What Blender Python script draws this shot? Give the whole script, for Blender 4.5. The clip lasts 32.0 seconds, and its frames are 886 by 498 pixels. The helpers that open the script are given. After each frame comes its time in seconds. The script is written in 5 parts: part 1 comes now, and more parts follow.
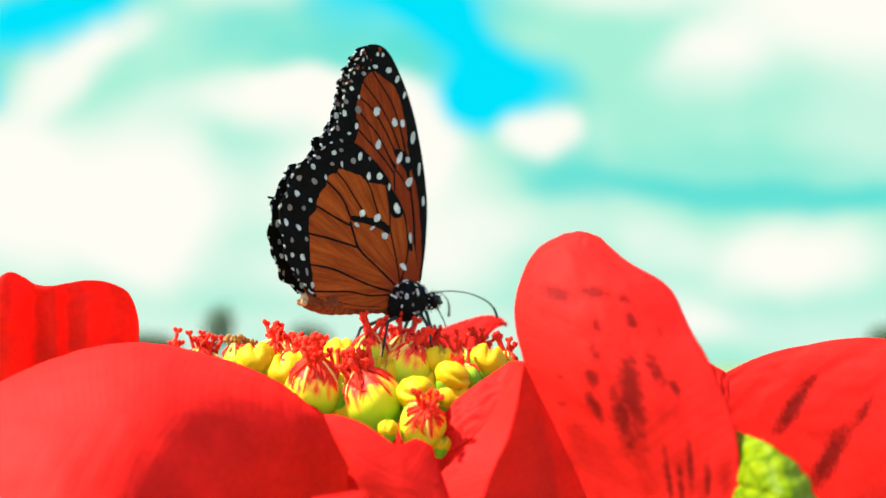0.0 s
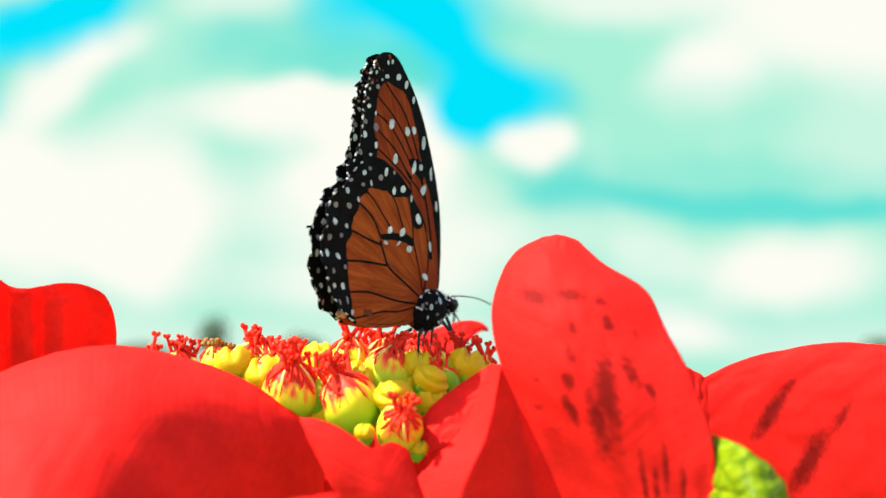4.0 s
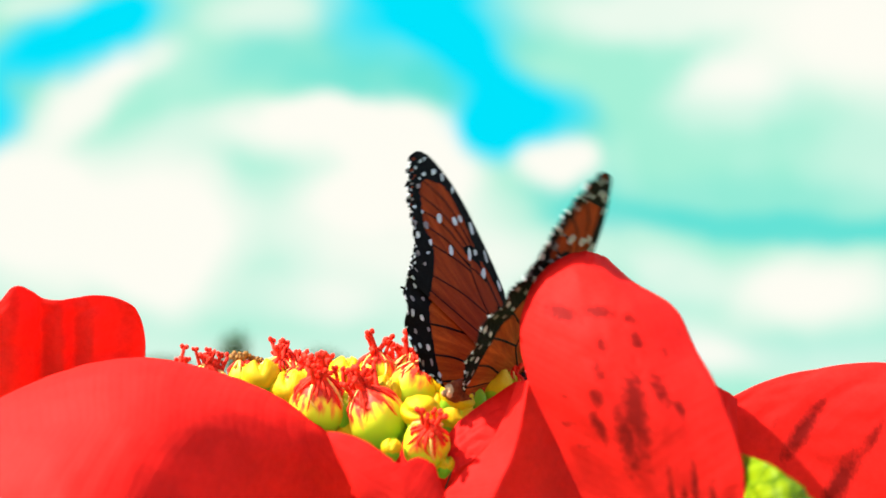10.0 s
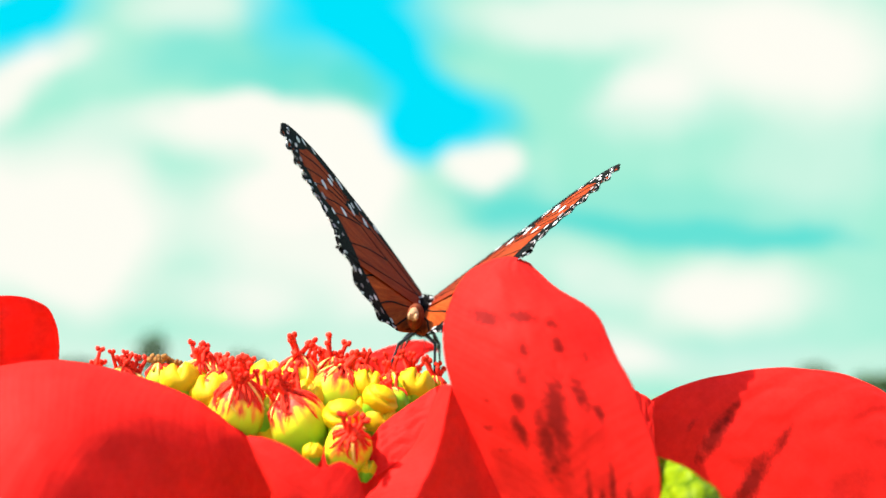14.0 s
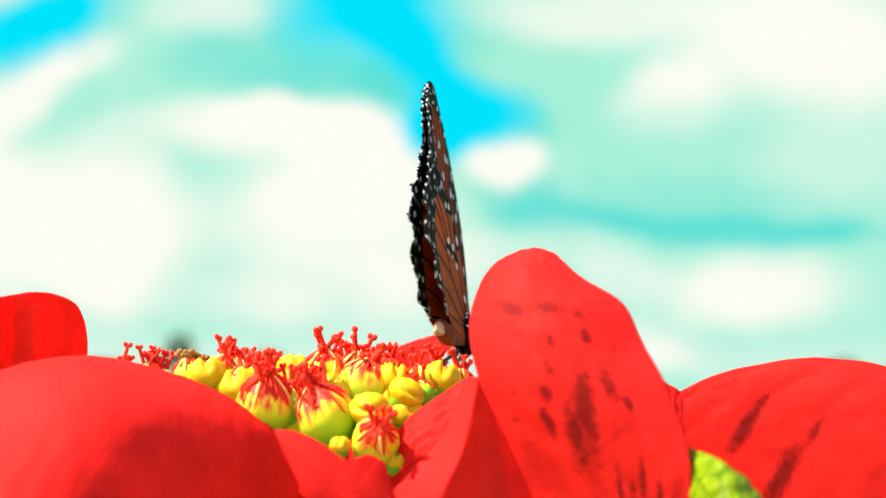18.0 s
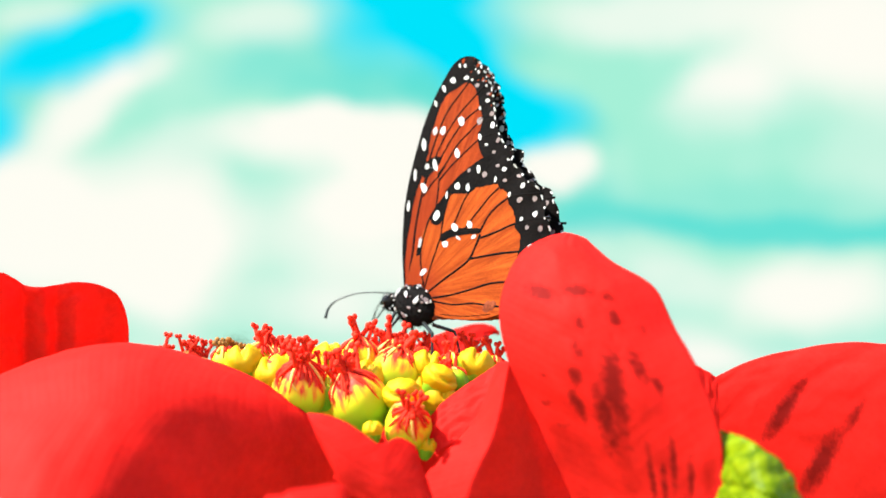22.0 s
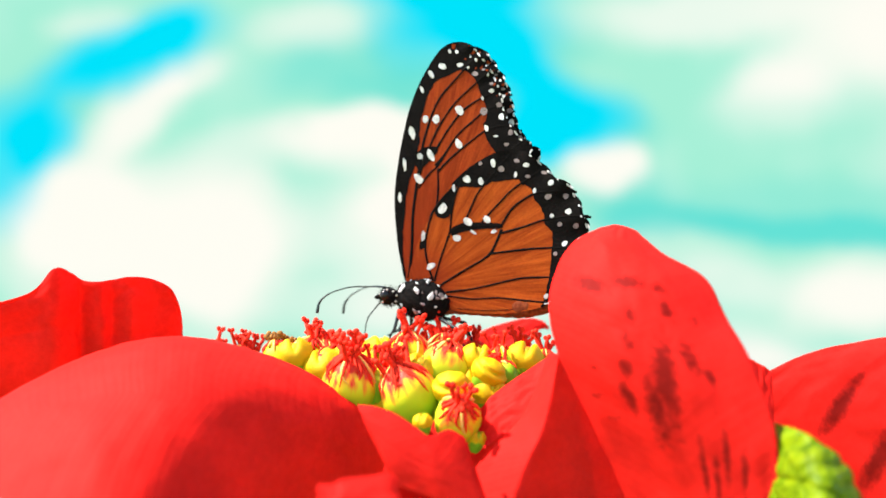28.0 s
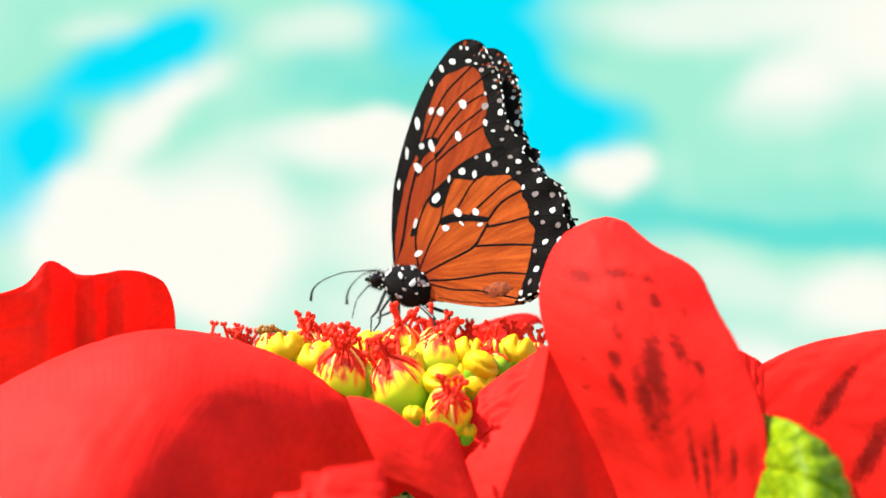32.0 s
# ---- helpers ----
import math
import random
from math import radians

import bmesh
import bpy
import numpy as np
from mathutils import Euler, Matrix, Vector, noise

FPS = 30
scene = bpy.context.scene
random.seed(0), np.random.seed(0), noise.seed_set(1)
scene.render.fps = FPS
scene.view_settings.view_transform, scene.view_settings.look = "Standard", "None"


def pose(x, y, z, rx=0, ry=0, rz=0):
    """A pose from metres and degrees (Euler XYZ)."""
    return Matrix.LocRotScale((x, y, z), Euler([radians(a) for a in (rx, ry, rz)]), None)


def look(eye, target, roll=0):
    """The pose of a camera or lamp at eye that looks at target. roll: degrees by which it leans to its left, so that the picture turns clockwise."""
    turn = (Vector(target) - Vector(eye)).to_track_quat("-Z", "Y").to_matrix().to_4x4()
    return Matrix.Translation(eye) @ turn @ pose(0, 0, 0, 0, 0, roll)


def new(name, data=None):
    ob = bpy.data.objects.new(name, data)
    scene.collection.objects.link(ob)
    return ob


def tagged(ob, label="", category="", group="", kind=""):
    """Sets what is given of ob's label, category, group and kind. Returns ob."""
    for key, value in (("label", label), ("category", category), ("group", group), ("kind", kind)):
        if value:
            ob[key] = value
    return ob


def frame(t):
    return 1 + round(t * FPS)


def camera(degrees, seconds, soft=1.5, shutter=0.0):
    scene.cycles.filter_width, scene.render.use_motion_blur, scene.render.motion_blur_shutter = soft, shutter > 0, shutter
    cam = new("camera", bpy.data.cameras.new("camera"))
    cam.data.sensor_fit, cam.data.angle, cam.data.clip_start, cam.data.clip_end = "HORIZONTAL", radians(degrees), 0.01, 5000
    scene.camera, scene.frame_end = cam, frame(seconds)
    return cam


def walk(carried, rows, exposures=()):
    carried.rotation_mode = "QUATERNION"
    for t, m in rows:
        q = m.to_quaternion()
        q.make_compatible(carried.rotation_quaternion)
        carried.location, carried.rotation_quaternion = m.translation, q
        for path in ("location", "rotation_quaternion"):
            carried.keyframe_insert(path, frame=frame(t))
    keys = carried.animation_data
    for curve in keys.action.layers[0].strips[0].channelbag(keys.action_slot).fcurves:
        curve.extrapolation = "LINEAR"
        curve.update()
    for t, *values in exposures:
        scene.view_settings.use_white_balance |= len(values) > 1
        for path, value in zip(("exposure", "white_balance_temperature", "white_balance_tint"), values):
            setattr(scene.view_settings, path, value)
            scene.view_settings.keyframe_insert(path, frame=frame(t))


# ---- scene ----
# A queen butterfly feeding on a poinsettia; lengths below are in millimetres unless said otherwise.
import collections

from mathutils import geometry

MM = 0.001

# ---- camera and its walk ----
cam = camera(50, 32.0, soft=1.6, shutter=0.12)
cam.data.dof.use_dof = True
cam.data.dof.focus_distance = 0.162
cam.data.dof.aperture_fstop = 11.0
walk(cam, [(t, pose(x * MM, y * MM, z * MM, rx, ry, rz)) for t, x, y, z, rx, ry, rz in [
    (0, 0.25, -0.49, 1199.80, 97.089, 0.172, 0.106),
    (0.5, 0.10, -1.20, 1199.59, 97.317, -0.001, -0.300),
    (1, 0.19, -0.69, 1199.45, 97.085, 0.016, -0.178),
    (1.5, 1.63, -0.21, 1198.79, 96.792, 0.122, 0.096),
    (2, 2.55, -1.12, 1197.95, 96.226, 0.122, 2.639),
    (2.5, 2.82, -2.25, 1197.96, 97.001, -0.009, 3.345),
    (3, 3.11, -1.14, 1198.05, 96.814, 0.231, 0.966),
    (3.5, 3.03, -0.07, 1198.29, 97.134, 0.226, 0.019),
    (5.5, 2.14, 0.23, 1198.88, 99.287, -0.281, -0.894),
    (6, 1.91, -0.55, 1198.81, 99.083, -0.414, 0.348),
    (6.5, 1.92, -1.09, 1198.38, 98.968, -0.380, 0.186),
    (7, 2.35, -0.26, 1198.10, 98.455, -0.312, 0.305),
    (7.5, 1.91, -0.32, 1198.39, 98.562, -0.484, 0.904),
    (8, 1.37, -1.11, 1198.49, 98.764, -0.478, 1.394),
    (8.5, 1.60, -1.20, 1198.10, 98.865, -0.447, 1.075),
    (9, 1.95, -0.50, 1198.14, 98.479, -0.457, 0.876),
    (9.5, 1.98, -0.49, 1197.95, 98.356, -0.251, 0.371),
    (10, 1.80, -0.17, 1198.28, 98.792, -0.584, 0.956),
    (10.5, 2.54, -0.20, 1197.80, 98.791, -0.365, 0.815),
    (11, 3.05, -0.01, 1197.87, 98.595, -0.423, 0.675),
    (11.5, 3.68, 0.38, 1197.57, 98.645, -0.202, -0.850),
    (12, 4.14, 1.19, 1197.61, 98.913, -0.464, -0.904),
    (12.5, 4.48, 0.29, 1197.19, 99.394, -0.393, -1.842),
    (13, 4.93, -0.24, 1196.86, 98.869, -0.001, -3.213),
    (13.5, 3.54, 0.42, 1197.68, 99.100, -0.222, -3.534),
    (14, 1.74, -0.34, 1198.51, 98.982, -0.610, -3.666),
    (14.5, 1.85, -0.59, 1198.13, 98.901, -0.457, -3.320),
    (16.5, 2.08, -0.07, 1197.68, 98.959, -0.068, -2.516),
    (17, 2.90, 0.43, 1196.80, 98.618, 0.051, -2.822),
    (17.5, 2.37, 0.55, 1197.20, 98.437, 0.069, -3.123),
    (18, 1.47, 0.54, 1197.66, 98.858, -0.214, -2.184),
    (18.5, 1.66, 0.38, 1197.53, 99.128, -0.282, -1.288),
    (19, 2.01, 0.71, 1197.25, 98.534, -0.064, -1.313),
    (19.5, 3.32, 1.05, 1196.74, 98.414, -0.097, -0.458),
    (20, 4.01, 0.19, 1196.23, 98.874, 0.014, -0.214),
    (20.5, 4.24, 0.59, 1196.00, 98.847, -0.207, -0.036),
    (21, 4.64, 0.86, 1195.55, 98.563, -0.011, -0.077),
    (21.5, 4.74, 0.99, 1194.91, 98.691, -0.061, 0.351),
    (22, 4.89, 0.11, 1194.45, 99.191, -0.083, 1.005),
    (22.5, 5.29, 1.01, 1194.20, 98.953, -0.315, 2.115),
    (23, 5.87, 0.92, 1193.67, 98.886, -0.102, 2.110),
    (23.5, 6.18, 1.10, 1193.05, 98.368, 0.176, 1.700),
    (24, 6.35, 1.03, 1192.80, 99.062, -0.187, 2.713),
    (24.5, 6.04, 1.07, 1192.94, 99.054, -0.157, 2.839),
    (25, 5.89, 0.69, 1193.11, 99.210, -0.235, 3.153),
    (25.5, 5.86, 0.68, 1193.14, 98.689, 0.058, 2.883),
    (26, 5.74, 0.65, 1193.42, 99.117, -0.299, 3.845),
    (26.5, 5.37, 0.23, 1193.61, 99.322, -0.352, 4.109),
    (28.5, 4.79, 0.13, 1193.00, 99.241, -0.241, 3.905),
    (29, 4.75, -0.09, 1192.84, 99.390, -0.282, 4.023),
    (29.5, 5.59, 0.54, 1192.34, 99.271, -0.227, 3.873),
    (30, 6.49, 1.21, 1191.81, 99.305, -0.243, 3.979),
    (30.5, 7.07, 1.13, 1191.40, 99.480, -0.292, 4.059),
    (31, 7.96, 1.34, 1190.84, 99.349, -0.164, 4.075),
    (31.5, 7.57, 0.91, 1191.16, 99.532, -0.301, 4.277),
    (32, 7.39, 0.80, 1191.32, 99.506, -0.273, 4.361),
]], exposures=[(0.0, 1.6), (32.0, 1.6)])

# ---- world, sun ----
SUN_WAY = Vector((-0.58, -0.17, 0.79)).normalized()   # towards the sun
sky = bpy.data.worlds.new("sky")
scene.world = sky
sky.use_nodes = True
sky_tex = sky.node_tree.nodes.new("ShaderNodeTexSky")
sky_tex.sky_type = "NISHITA"
sky_tex.sun_disc = False
sky_tex.sun_elevation = math.asin(SUN_WAY.z)
sky_tex.sun_rotation = math.atan2(SUN_WAY.x, SUN_WAY.y)
sky.node_tree.nodes["Background"].inputs["Strength"].default_value = 0.15
sky.node_tree.links.new(sky_tex.outputs[0], sky.node_tree.nodes["Background"].inputs["Color"])
sun = new("sun", bpy.data.lights.new("sun", "SUN"))
sun.data.energy = 4.6
sun.data.angle = radians(0.5)
sun.data.color = (1.0, 0.95, 0.87)
sun.matrix_world = look(SUN_WAY * 5, (0, 0, 0))


# ---- material tools ----
def material(name):
    m = bpy.data.materials.new(name)
    m.use_nodes = True
    return m, m.node_tree.nodes, m.node_tree.links


def add(nodes, kind, **values):
    n = nodes.new(kind)
    for key, value in values.items():
        if key in n.inputs:
            n.inputs[key].default_value = value
    return n


def ramp(nodes, stops):
    n = nodes.new("ShaderNodeValToRGB")
    e = n.color_ramp.elements
    while len(e) < len(stops):
        e.new(0.5)
    for k, (at, colour) in zip(e, stops):
        k.position, k.color = at, (*colour, 1)
    return n


def mixed(nodes, links, factor, a, b, how="MIX"):
    n = nodes.new("ShaderNodeMix")
    n.data_type, n.blend_type = "RGBA", how
    for socket, value in ((n.inputs[0], factor), (n.inputs[6], a), (n.inputs[7], b)):
        if hasattr(value, "is_output"):
            links.new(value, socket)
        elif isinstance(value, (int, float)):
            socket.default_value = value
        else:
            socket.default_value = (*value, 1)
    return n.outputs[2]


def grainy(name, dark, light, scale, rough=0.6, bump=0.2, metal=0.0, stretch=(1, 1, 1), gloss=0.25):
    """A plain surface with colour variation at two scales and a fine relief."""
    m, n, k = material(name)
    co = n.new("ShaderNodeTexCoord")
    mp = add(n, "ShaderNodeMapping", Scale=stretch)
    k.new(co.outputs["Object"], mp.inputs[0])
    a = add(n, "ShaderNodeTexNoise", Scale=scale, Detail=4.0)
    b = add(n, "ShaderNodeTexNoise", Scale=scale * 0.17, Detail=2.0)
    k.new(mp.outputs[0], a.inputs["Vector"])
    k.new(mp.outputs[0], b.inputs["Vector"])
    r = ramp(n, [(0.3, dark), (0.7, light)])
    k.new(a.outputs[0], r.inputs[0])
    r2 = ramp(n, [(0.3, (0.7, 0.7, 0.7)), (0.7, (1.15, 1.15, 1.15))])
    k.new(b.outputs[0], r2.inputs[0])
    bs = n["Principled BSDF"]
    k.new(mixed(n, k, 1.0, r.outputs[0], r2.outputs[0], "MULTIPLY"), bs.inputs["Base Color"])
    bs.inputs["Roughness"].default_value, bs.inputs["Metallic"].default_value = rough, metal
    bs.inputs["Specular IOR Level"].default_value = gloss
    bp = add(n, "ShaderNodeBump", Strength=bump, Distance=0.0002)
    k.new(a.outputs[0], bp.inputs["Height"])
    k.new(bp.outputs[0], bs.inputs["Normal"])
    return m


def membrane(name, front, back, glow, thin, rough, scale, vein_tint, line=0.06, pleat=0.05, shade_patches=(), fray_by=1.15):
    """A leaf, bract or wing: reflects, and lets light through. Reads the UV map for its veins."""
    m, n, k = material(name)
    uv = n.new("ShaderNodeUVMap")
    uv.uv_map = "blade"
    co = n.new("ShaderNodeTexCoord")
    a = add(n, "ShaderNodeTexNoise", Scale=scale, Detail=5.0, Roughness=0.65)
    b = add(n, "ShaderNodeTexNoise", Scale=scale * 0.12, Detail=2.0)
    k.new(co.outputs["Object"], a.inputs["Vector"])
    k.new(co.outputs["Object"], b.inputs["Vector"])
    r = ramp(n, [(0.3, front), (0.72, back)])
    k.new(a.outputs[0], r.inputs[0])
    r2 = ramp(n, [(0.25, (0.82, 0.78, 0.78)), (0.75, (1.08, 1.08, 1.08))])
    k.new(b.outputs[0], r2.inputs[0])
    col = mixed(n, k, 1.0, r.outputs[0], r2.outputs[0], "MULTIPLY")
    # fine side veins, drawn across the blade
    wave = n.new("ShaderNodeTexWave")
    wave.wave_type, wave.bands_direction = "BANDS", "X"
    for key, value in (("Scale", 2.6), ("Distortion", 5.0), ("Detail", 3.0), ("Detail Scale", 1.2)):
        wave.inputs[key].default_value = value
    k.new(uv.outputs[0], wave.inputs["Vector"])
    r3 = ramp(n, [(0.0, (0, 0, 0)), (0.8, (0, 0, 0)), (1.0, (line, line, line))])
    k.new(wave.outputs[0], r3.inputs[0])
    col = mixed(n, k, r3.outputs[0], col, vein_tint)
    if shade_patches:   # painted shade: (along, across, half-length, half-width, lean, strength), frayed as by the small veins
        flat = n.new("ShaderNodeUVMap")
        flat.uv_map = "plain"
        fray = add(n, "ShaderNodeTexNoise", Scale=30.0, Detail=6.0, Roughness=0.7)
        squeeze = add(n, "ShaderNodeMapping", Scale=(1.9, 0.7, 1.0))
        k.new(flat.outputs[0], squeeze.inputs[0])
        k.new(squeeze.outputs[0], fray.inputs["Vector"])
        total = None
        for x, y, w, h, lean, weight in shade_patches:
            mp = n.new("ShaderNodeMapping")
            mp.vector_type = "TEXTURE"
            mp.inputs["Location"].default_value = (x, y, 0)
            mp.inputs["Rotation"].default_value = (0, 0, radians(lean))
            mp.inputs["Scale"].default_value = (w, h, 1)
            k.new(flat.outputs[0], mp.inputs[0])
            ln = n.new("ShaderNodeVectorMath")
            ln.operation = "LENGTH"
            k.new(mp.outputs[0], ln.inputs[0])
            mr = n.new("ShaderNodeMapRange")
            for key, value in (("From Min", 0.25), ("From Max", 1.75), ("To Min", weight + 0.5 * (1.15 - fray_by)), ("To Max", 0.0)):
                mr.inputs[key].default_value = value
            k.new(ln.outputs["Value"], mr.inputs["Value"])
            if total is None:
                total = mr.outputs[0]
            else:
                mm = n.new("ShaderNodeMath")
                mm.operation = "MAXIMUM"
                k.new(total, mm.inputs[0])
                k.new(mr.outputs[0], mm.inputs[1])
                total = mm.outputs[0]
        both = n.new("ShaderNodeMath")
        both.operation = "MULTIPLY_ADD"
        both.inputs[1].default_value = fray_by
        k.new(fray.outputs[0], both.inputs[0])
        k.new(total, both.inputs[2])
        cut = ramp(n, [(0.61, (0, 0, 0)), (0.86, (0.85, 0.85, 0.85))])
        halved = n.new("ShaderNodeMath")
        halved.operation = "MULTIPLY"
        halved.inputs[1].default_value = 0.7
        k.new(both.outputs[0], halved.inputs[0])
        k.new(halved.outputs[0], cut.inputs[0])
        # the shade goes into the base colour as a dark red
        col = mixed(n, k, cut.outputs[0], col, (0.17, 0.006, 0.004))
    bs = n["Principled BSDF"]
    k.new(col, bs.inputs["Base Color"])
    bs.inputs["Roughness"].default_value = rough
    bs.inputs["Specular IOR Level"].default_value = 0.07
    bp = add(n, "ShaderNodeBump", Strength=0.12, Distance=0.0002)
    k.new(a.outputs[0], bp.inputs["Height"])
    bp2 = add(n, "ShaderNodeBump", Strength=pleat, Distance=0.0004)
    k.new(wave.outputs[0], bp2.inputs["Height"])
    k.new(bp.outputs[0], bp2.inputs["Normal"])
    k.new(bp2.outputs[0], bs.inputs["Normal"])
    tr = n.new("ShaderNodeBsdfTranslucent")
    k.new(mixed(n, k, 1.0, col, glow, "MULTIPLY"), tr.inputs["Color"])
    k.new(bp2.outputs[0], tr.inputs["Normal"])
    mx = n.new("ShaderNodeMixShader")
    mx.inputs[0].default_value = thin
    k.new(bs.outputs[0], mx.inputs[1])
    k.new(tr.outputs[0], mx.inputs[2])
    k.new(mx.outputs[0], n["Material Output"].inputs["Surface"])
    return m


RED_TONES = ((0.74, 0.0165, 0.0115), (0.84, 0.0215, 0.0150), (1.15, 2.4, 1.4), 0.42, 0.65, 900, (0.88, 0.028, 0.03))
RED = membrane("red_bract", *RED_TONES)
# Shade on the tall bract's quilted front, painted into its colour.
RED_TALL = membrane("red_bract_shaded", *RED_TONES, shade_patches=[
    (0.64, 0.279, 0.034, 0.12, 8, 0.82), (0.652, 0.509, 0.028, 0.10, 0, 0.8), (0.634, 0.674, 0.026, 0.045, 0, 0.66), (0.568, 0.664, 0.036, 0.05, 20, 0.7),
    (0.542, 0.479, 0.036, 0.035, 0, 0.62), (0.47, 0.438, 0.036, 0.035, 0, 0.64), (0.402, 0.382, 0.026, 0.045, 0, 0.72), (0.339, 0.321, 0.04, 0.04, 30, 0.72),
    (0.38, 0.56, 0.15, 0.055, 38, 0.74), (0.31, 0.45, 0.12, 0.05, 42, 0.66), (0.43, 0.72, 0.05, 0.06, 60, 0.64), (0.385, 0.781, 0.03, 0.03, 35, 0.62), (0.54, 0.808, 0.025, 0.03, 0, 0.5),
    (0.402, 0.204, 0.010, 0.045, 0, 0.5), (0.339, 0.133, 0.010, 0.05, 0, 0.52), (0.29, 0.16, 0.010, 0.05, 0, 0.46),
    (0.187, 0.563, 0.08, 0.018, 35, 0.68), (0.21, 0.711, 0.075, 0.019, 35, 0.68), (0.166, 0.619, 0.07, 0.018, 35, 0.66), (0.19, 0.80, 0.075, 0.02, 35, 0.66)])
# Shade beside the wide bract's pleats, painted as dark streaks.
RED_WIDE = membrane("red_bract_shade_streaked", *RED_TONES, fray_by=0.7, shade_patches=[
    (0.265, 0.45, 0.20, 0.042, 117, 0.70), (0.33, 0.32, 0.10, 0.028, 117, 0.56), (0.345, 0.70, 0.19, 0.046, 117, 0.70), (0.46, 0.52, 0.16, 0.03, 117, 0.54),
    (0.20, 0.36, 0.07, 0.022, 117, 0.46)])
LEAF = membrane("green_leaf", (0.13, 0.22, 0.003), (0.25, 0.33, 0.004), (1.2, 1.2, 0.6), 0.3, 0.4, 700, (0.36, 0.46, 0.05), 0.10, 0.1)


def crinkled(mat):
    """Adds the quilted cells between a leaf's small veins."""
    n, k = mat.node_tree.nodes, mat.node_tree.links
    co = n.new("ShaderNodeTexCoord")
    cells = n.new("ShaderNodeTexVoronoi")
    cells.feature = "DISTANCE_TO_EDGE"
    cells.inputs["Scale"].default_value = 330
    k.new(co.outputs["Object"], cells.inputs["Vector"])
    r = ramp(n, [(0.0, (0, 0, 0)), (0.25, (1, 1, 1))])
    k.new(cells.outputs["Distance"], r.inputs[0])
    bs = n["Principled BSDF"]
    old = bs.inputs["Normal"].links[0].from_socket
    bp = add(n, "ShaderNodeBump", Strength=0.35, Distance=0.0005)
    k.new(r.outputs[0], bp.inputs["Height"])
    k.new(old, bp.inputs["Normal"])
    k.new(bp.outputs[0], bs.inputs["Normal"])
    base = bs.inputs["Base Color"].links[0].from_socket
    r2 = ramp(n, [(0.0, (0.22, 0.38, 0.2)), (0.05, (0.8, 0.85, 0.7)), (0.16, (1, 1, 1))])
    k.new(cells.outputs["Distance"], r2.inputs[0])
    k.new(mixed(n, k, 1.0, base, r2.outputs[0], "MULTIPLY"), bs.inputs["Base Color"])


crinkled(LEAF)
STEM = grainy("green_stem", (0.09, 0.2, 0.02), (0.2, 0.34, 0.04), 900)
STAMEN = grainy("red_stamen", (0.64, 0.018, 0.008), (0.88, 0.045, 0.02), 2500, 0.6, gloss=0.05)
WITHERED = grainy("withered_stamen", (0.12, 0.04, 0.01), (0.42, 0.2, 0.04), 2500, 0.9, 0.5)
CREAM = grainy("cream_strand", (0.8, 0.36, 0.06), (0.88, 0.5, 0.12), 2000, 0.5)
GLAND = grainy("yellow_gland", (0.50, 0.28, 0.003), (0.74, 0.47, 0.004), 700, 0.5, 0.25, gloss=0.12)


def cyathium_skin():
    """Green at the foot, yellow above, red streaks at the mouth."""
    m, n, k = material("cyathium_skin")
    co = n.new("ShaderNodeTexCoord")
    sp = n.new("ShaderNodeSeparateXYZ")
    k.new(co.outputs["Object"], sp.inputs[0])
    mp = add(n, "ShaderNodeMapping", Scale=(1, 1, 0.12))
    k.new(co.outputs["Object"], mp.inputs[0])
    st = add(n, "ShaderNodeTexNoise", Scale=900.0, Detail=2.0)
    k.new(mp.outputs[0], st.inputs["Vector"])
    up = n.new("ShaderNodeMapRange")
    up.inputs["From Min"].default_value, up.inputs["From Max"].default_value = 0.0, 0.0092
    k.new(sp.outputs["Z"], up.inputs["Value"])
    r = ramp(n, [(0.15, (0.15, 0.31, 0.01)), (0.5, (0.42, 0.48, 0.012)), (0.8, (0.80, 0.58, 0.02)), (1.0, (0.86, 0.5, 0.05))])
    k.new(up.outputs[0], r.inputs[0])
    sum_ = n.new("ShaderNodeMath")
    sum_.operation = "ADD"
    k.new(up.outputs[0], sum_.inputs[0])
    k.new(st.outputs[0], sum_.inputs[1])
    r2 = ramp(n, [(0.0, (0, 0, 0)), (0.52, (0, 0, 0)), (0.66, (1, 1, 1))])
    half = n.new("ShaderNodeMath")
    half.operation = "MULTIPLY"
    half.inputs[1].default_value = 0.47
    k.new(sum_.outputs[0], half.inputs[0])
    k.new(half.outputs[0], r2.inputs[0])
    bs = n["Principled BSDF"]
    k.new(mixed(n, k, r2.outputs[0], r.outputs[0], (0.75, 0.04, 0.02)), bs.inputs["Base Color"])
    bs.inputs["Roughness"].default_value = 0.5
    bs.inputs["Specular IOR Level"].default_value = 0.12
    bs.inputs["Subsurface Weight"].default_value = 0.15
    bs.inputs["Subsurface Radius"].default_value = (0.001, 0.001, 0.0005)
    bp = add(n, "ShaderNodeBump", Strength=0.25, Distance=0.0002)
    k.new(st.outputs[0], bp.inputs["Height"])
    k.new(bp.outputs[0], bs.inputs["Normal"])
    return m


CYATH = cyathium_skin()


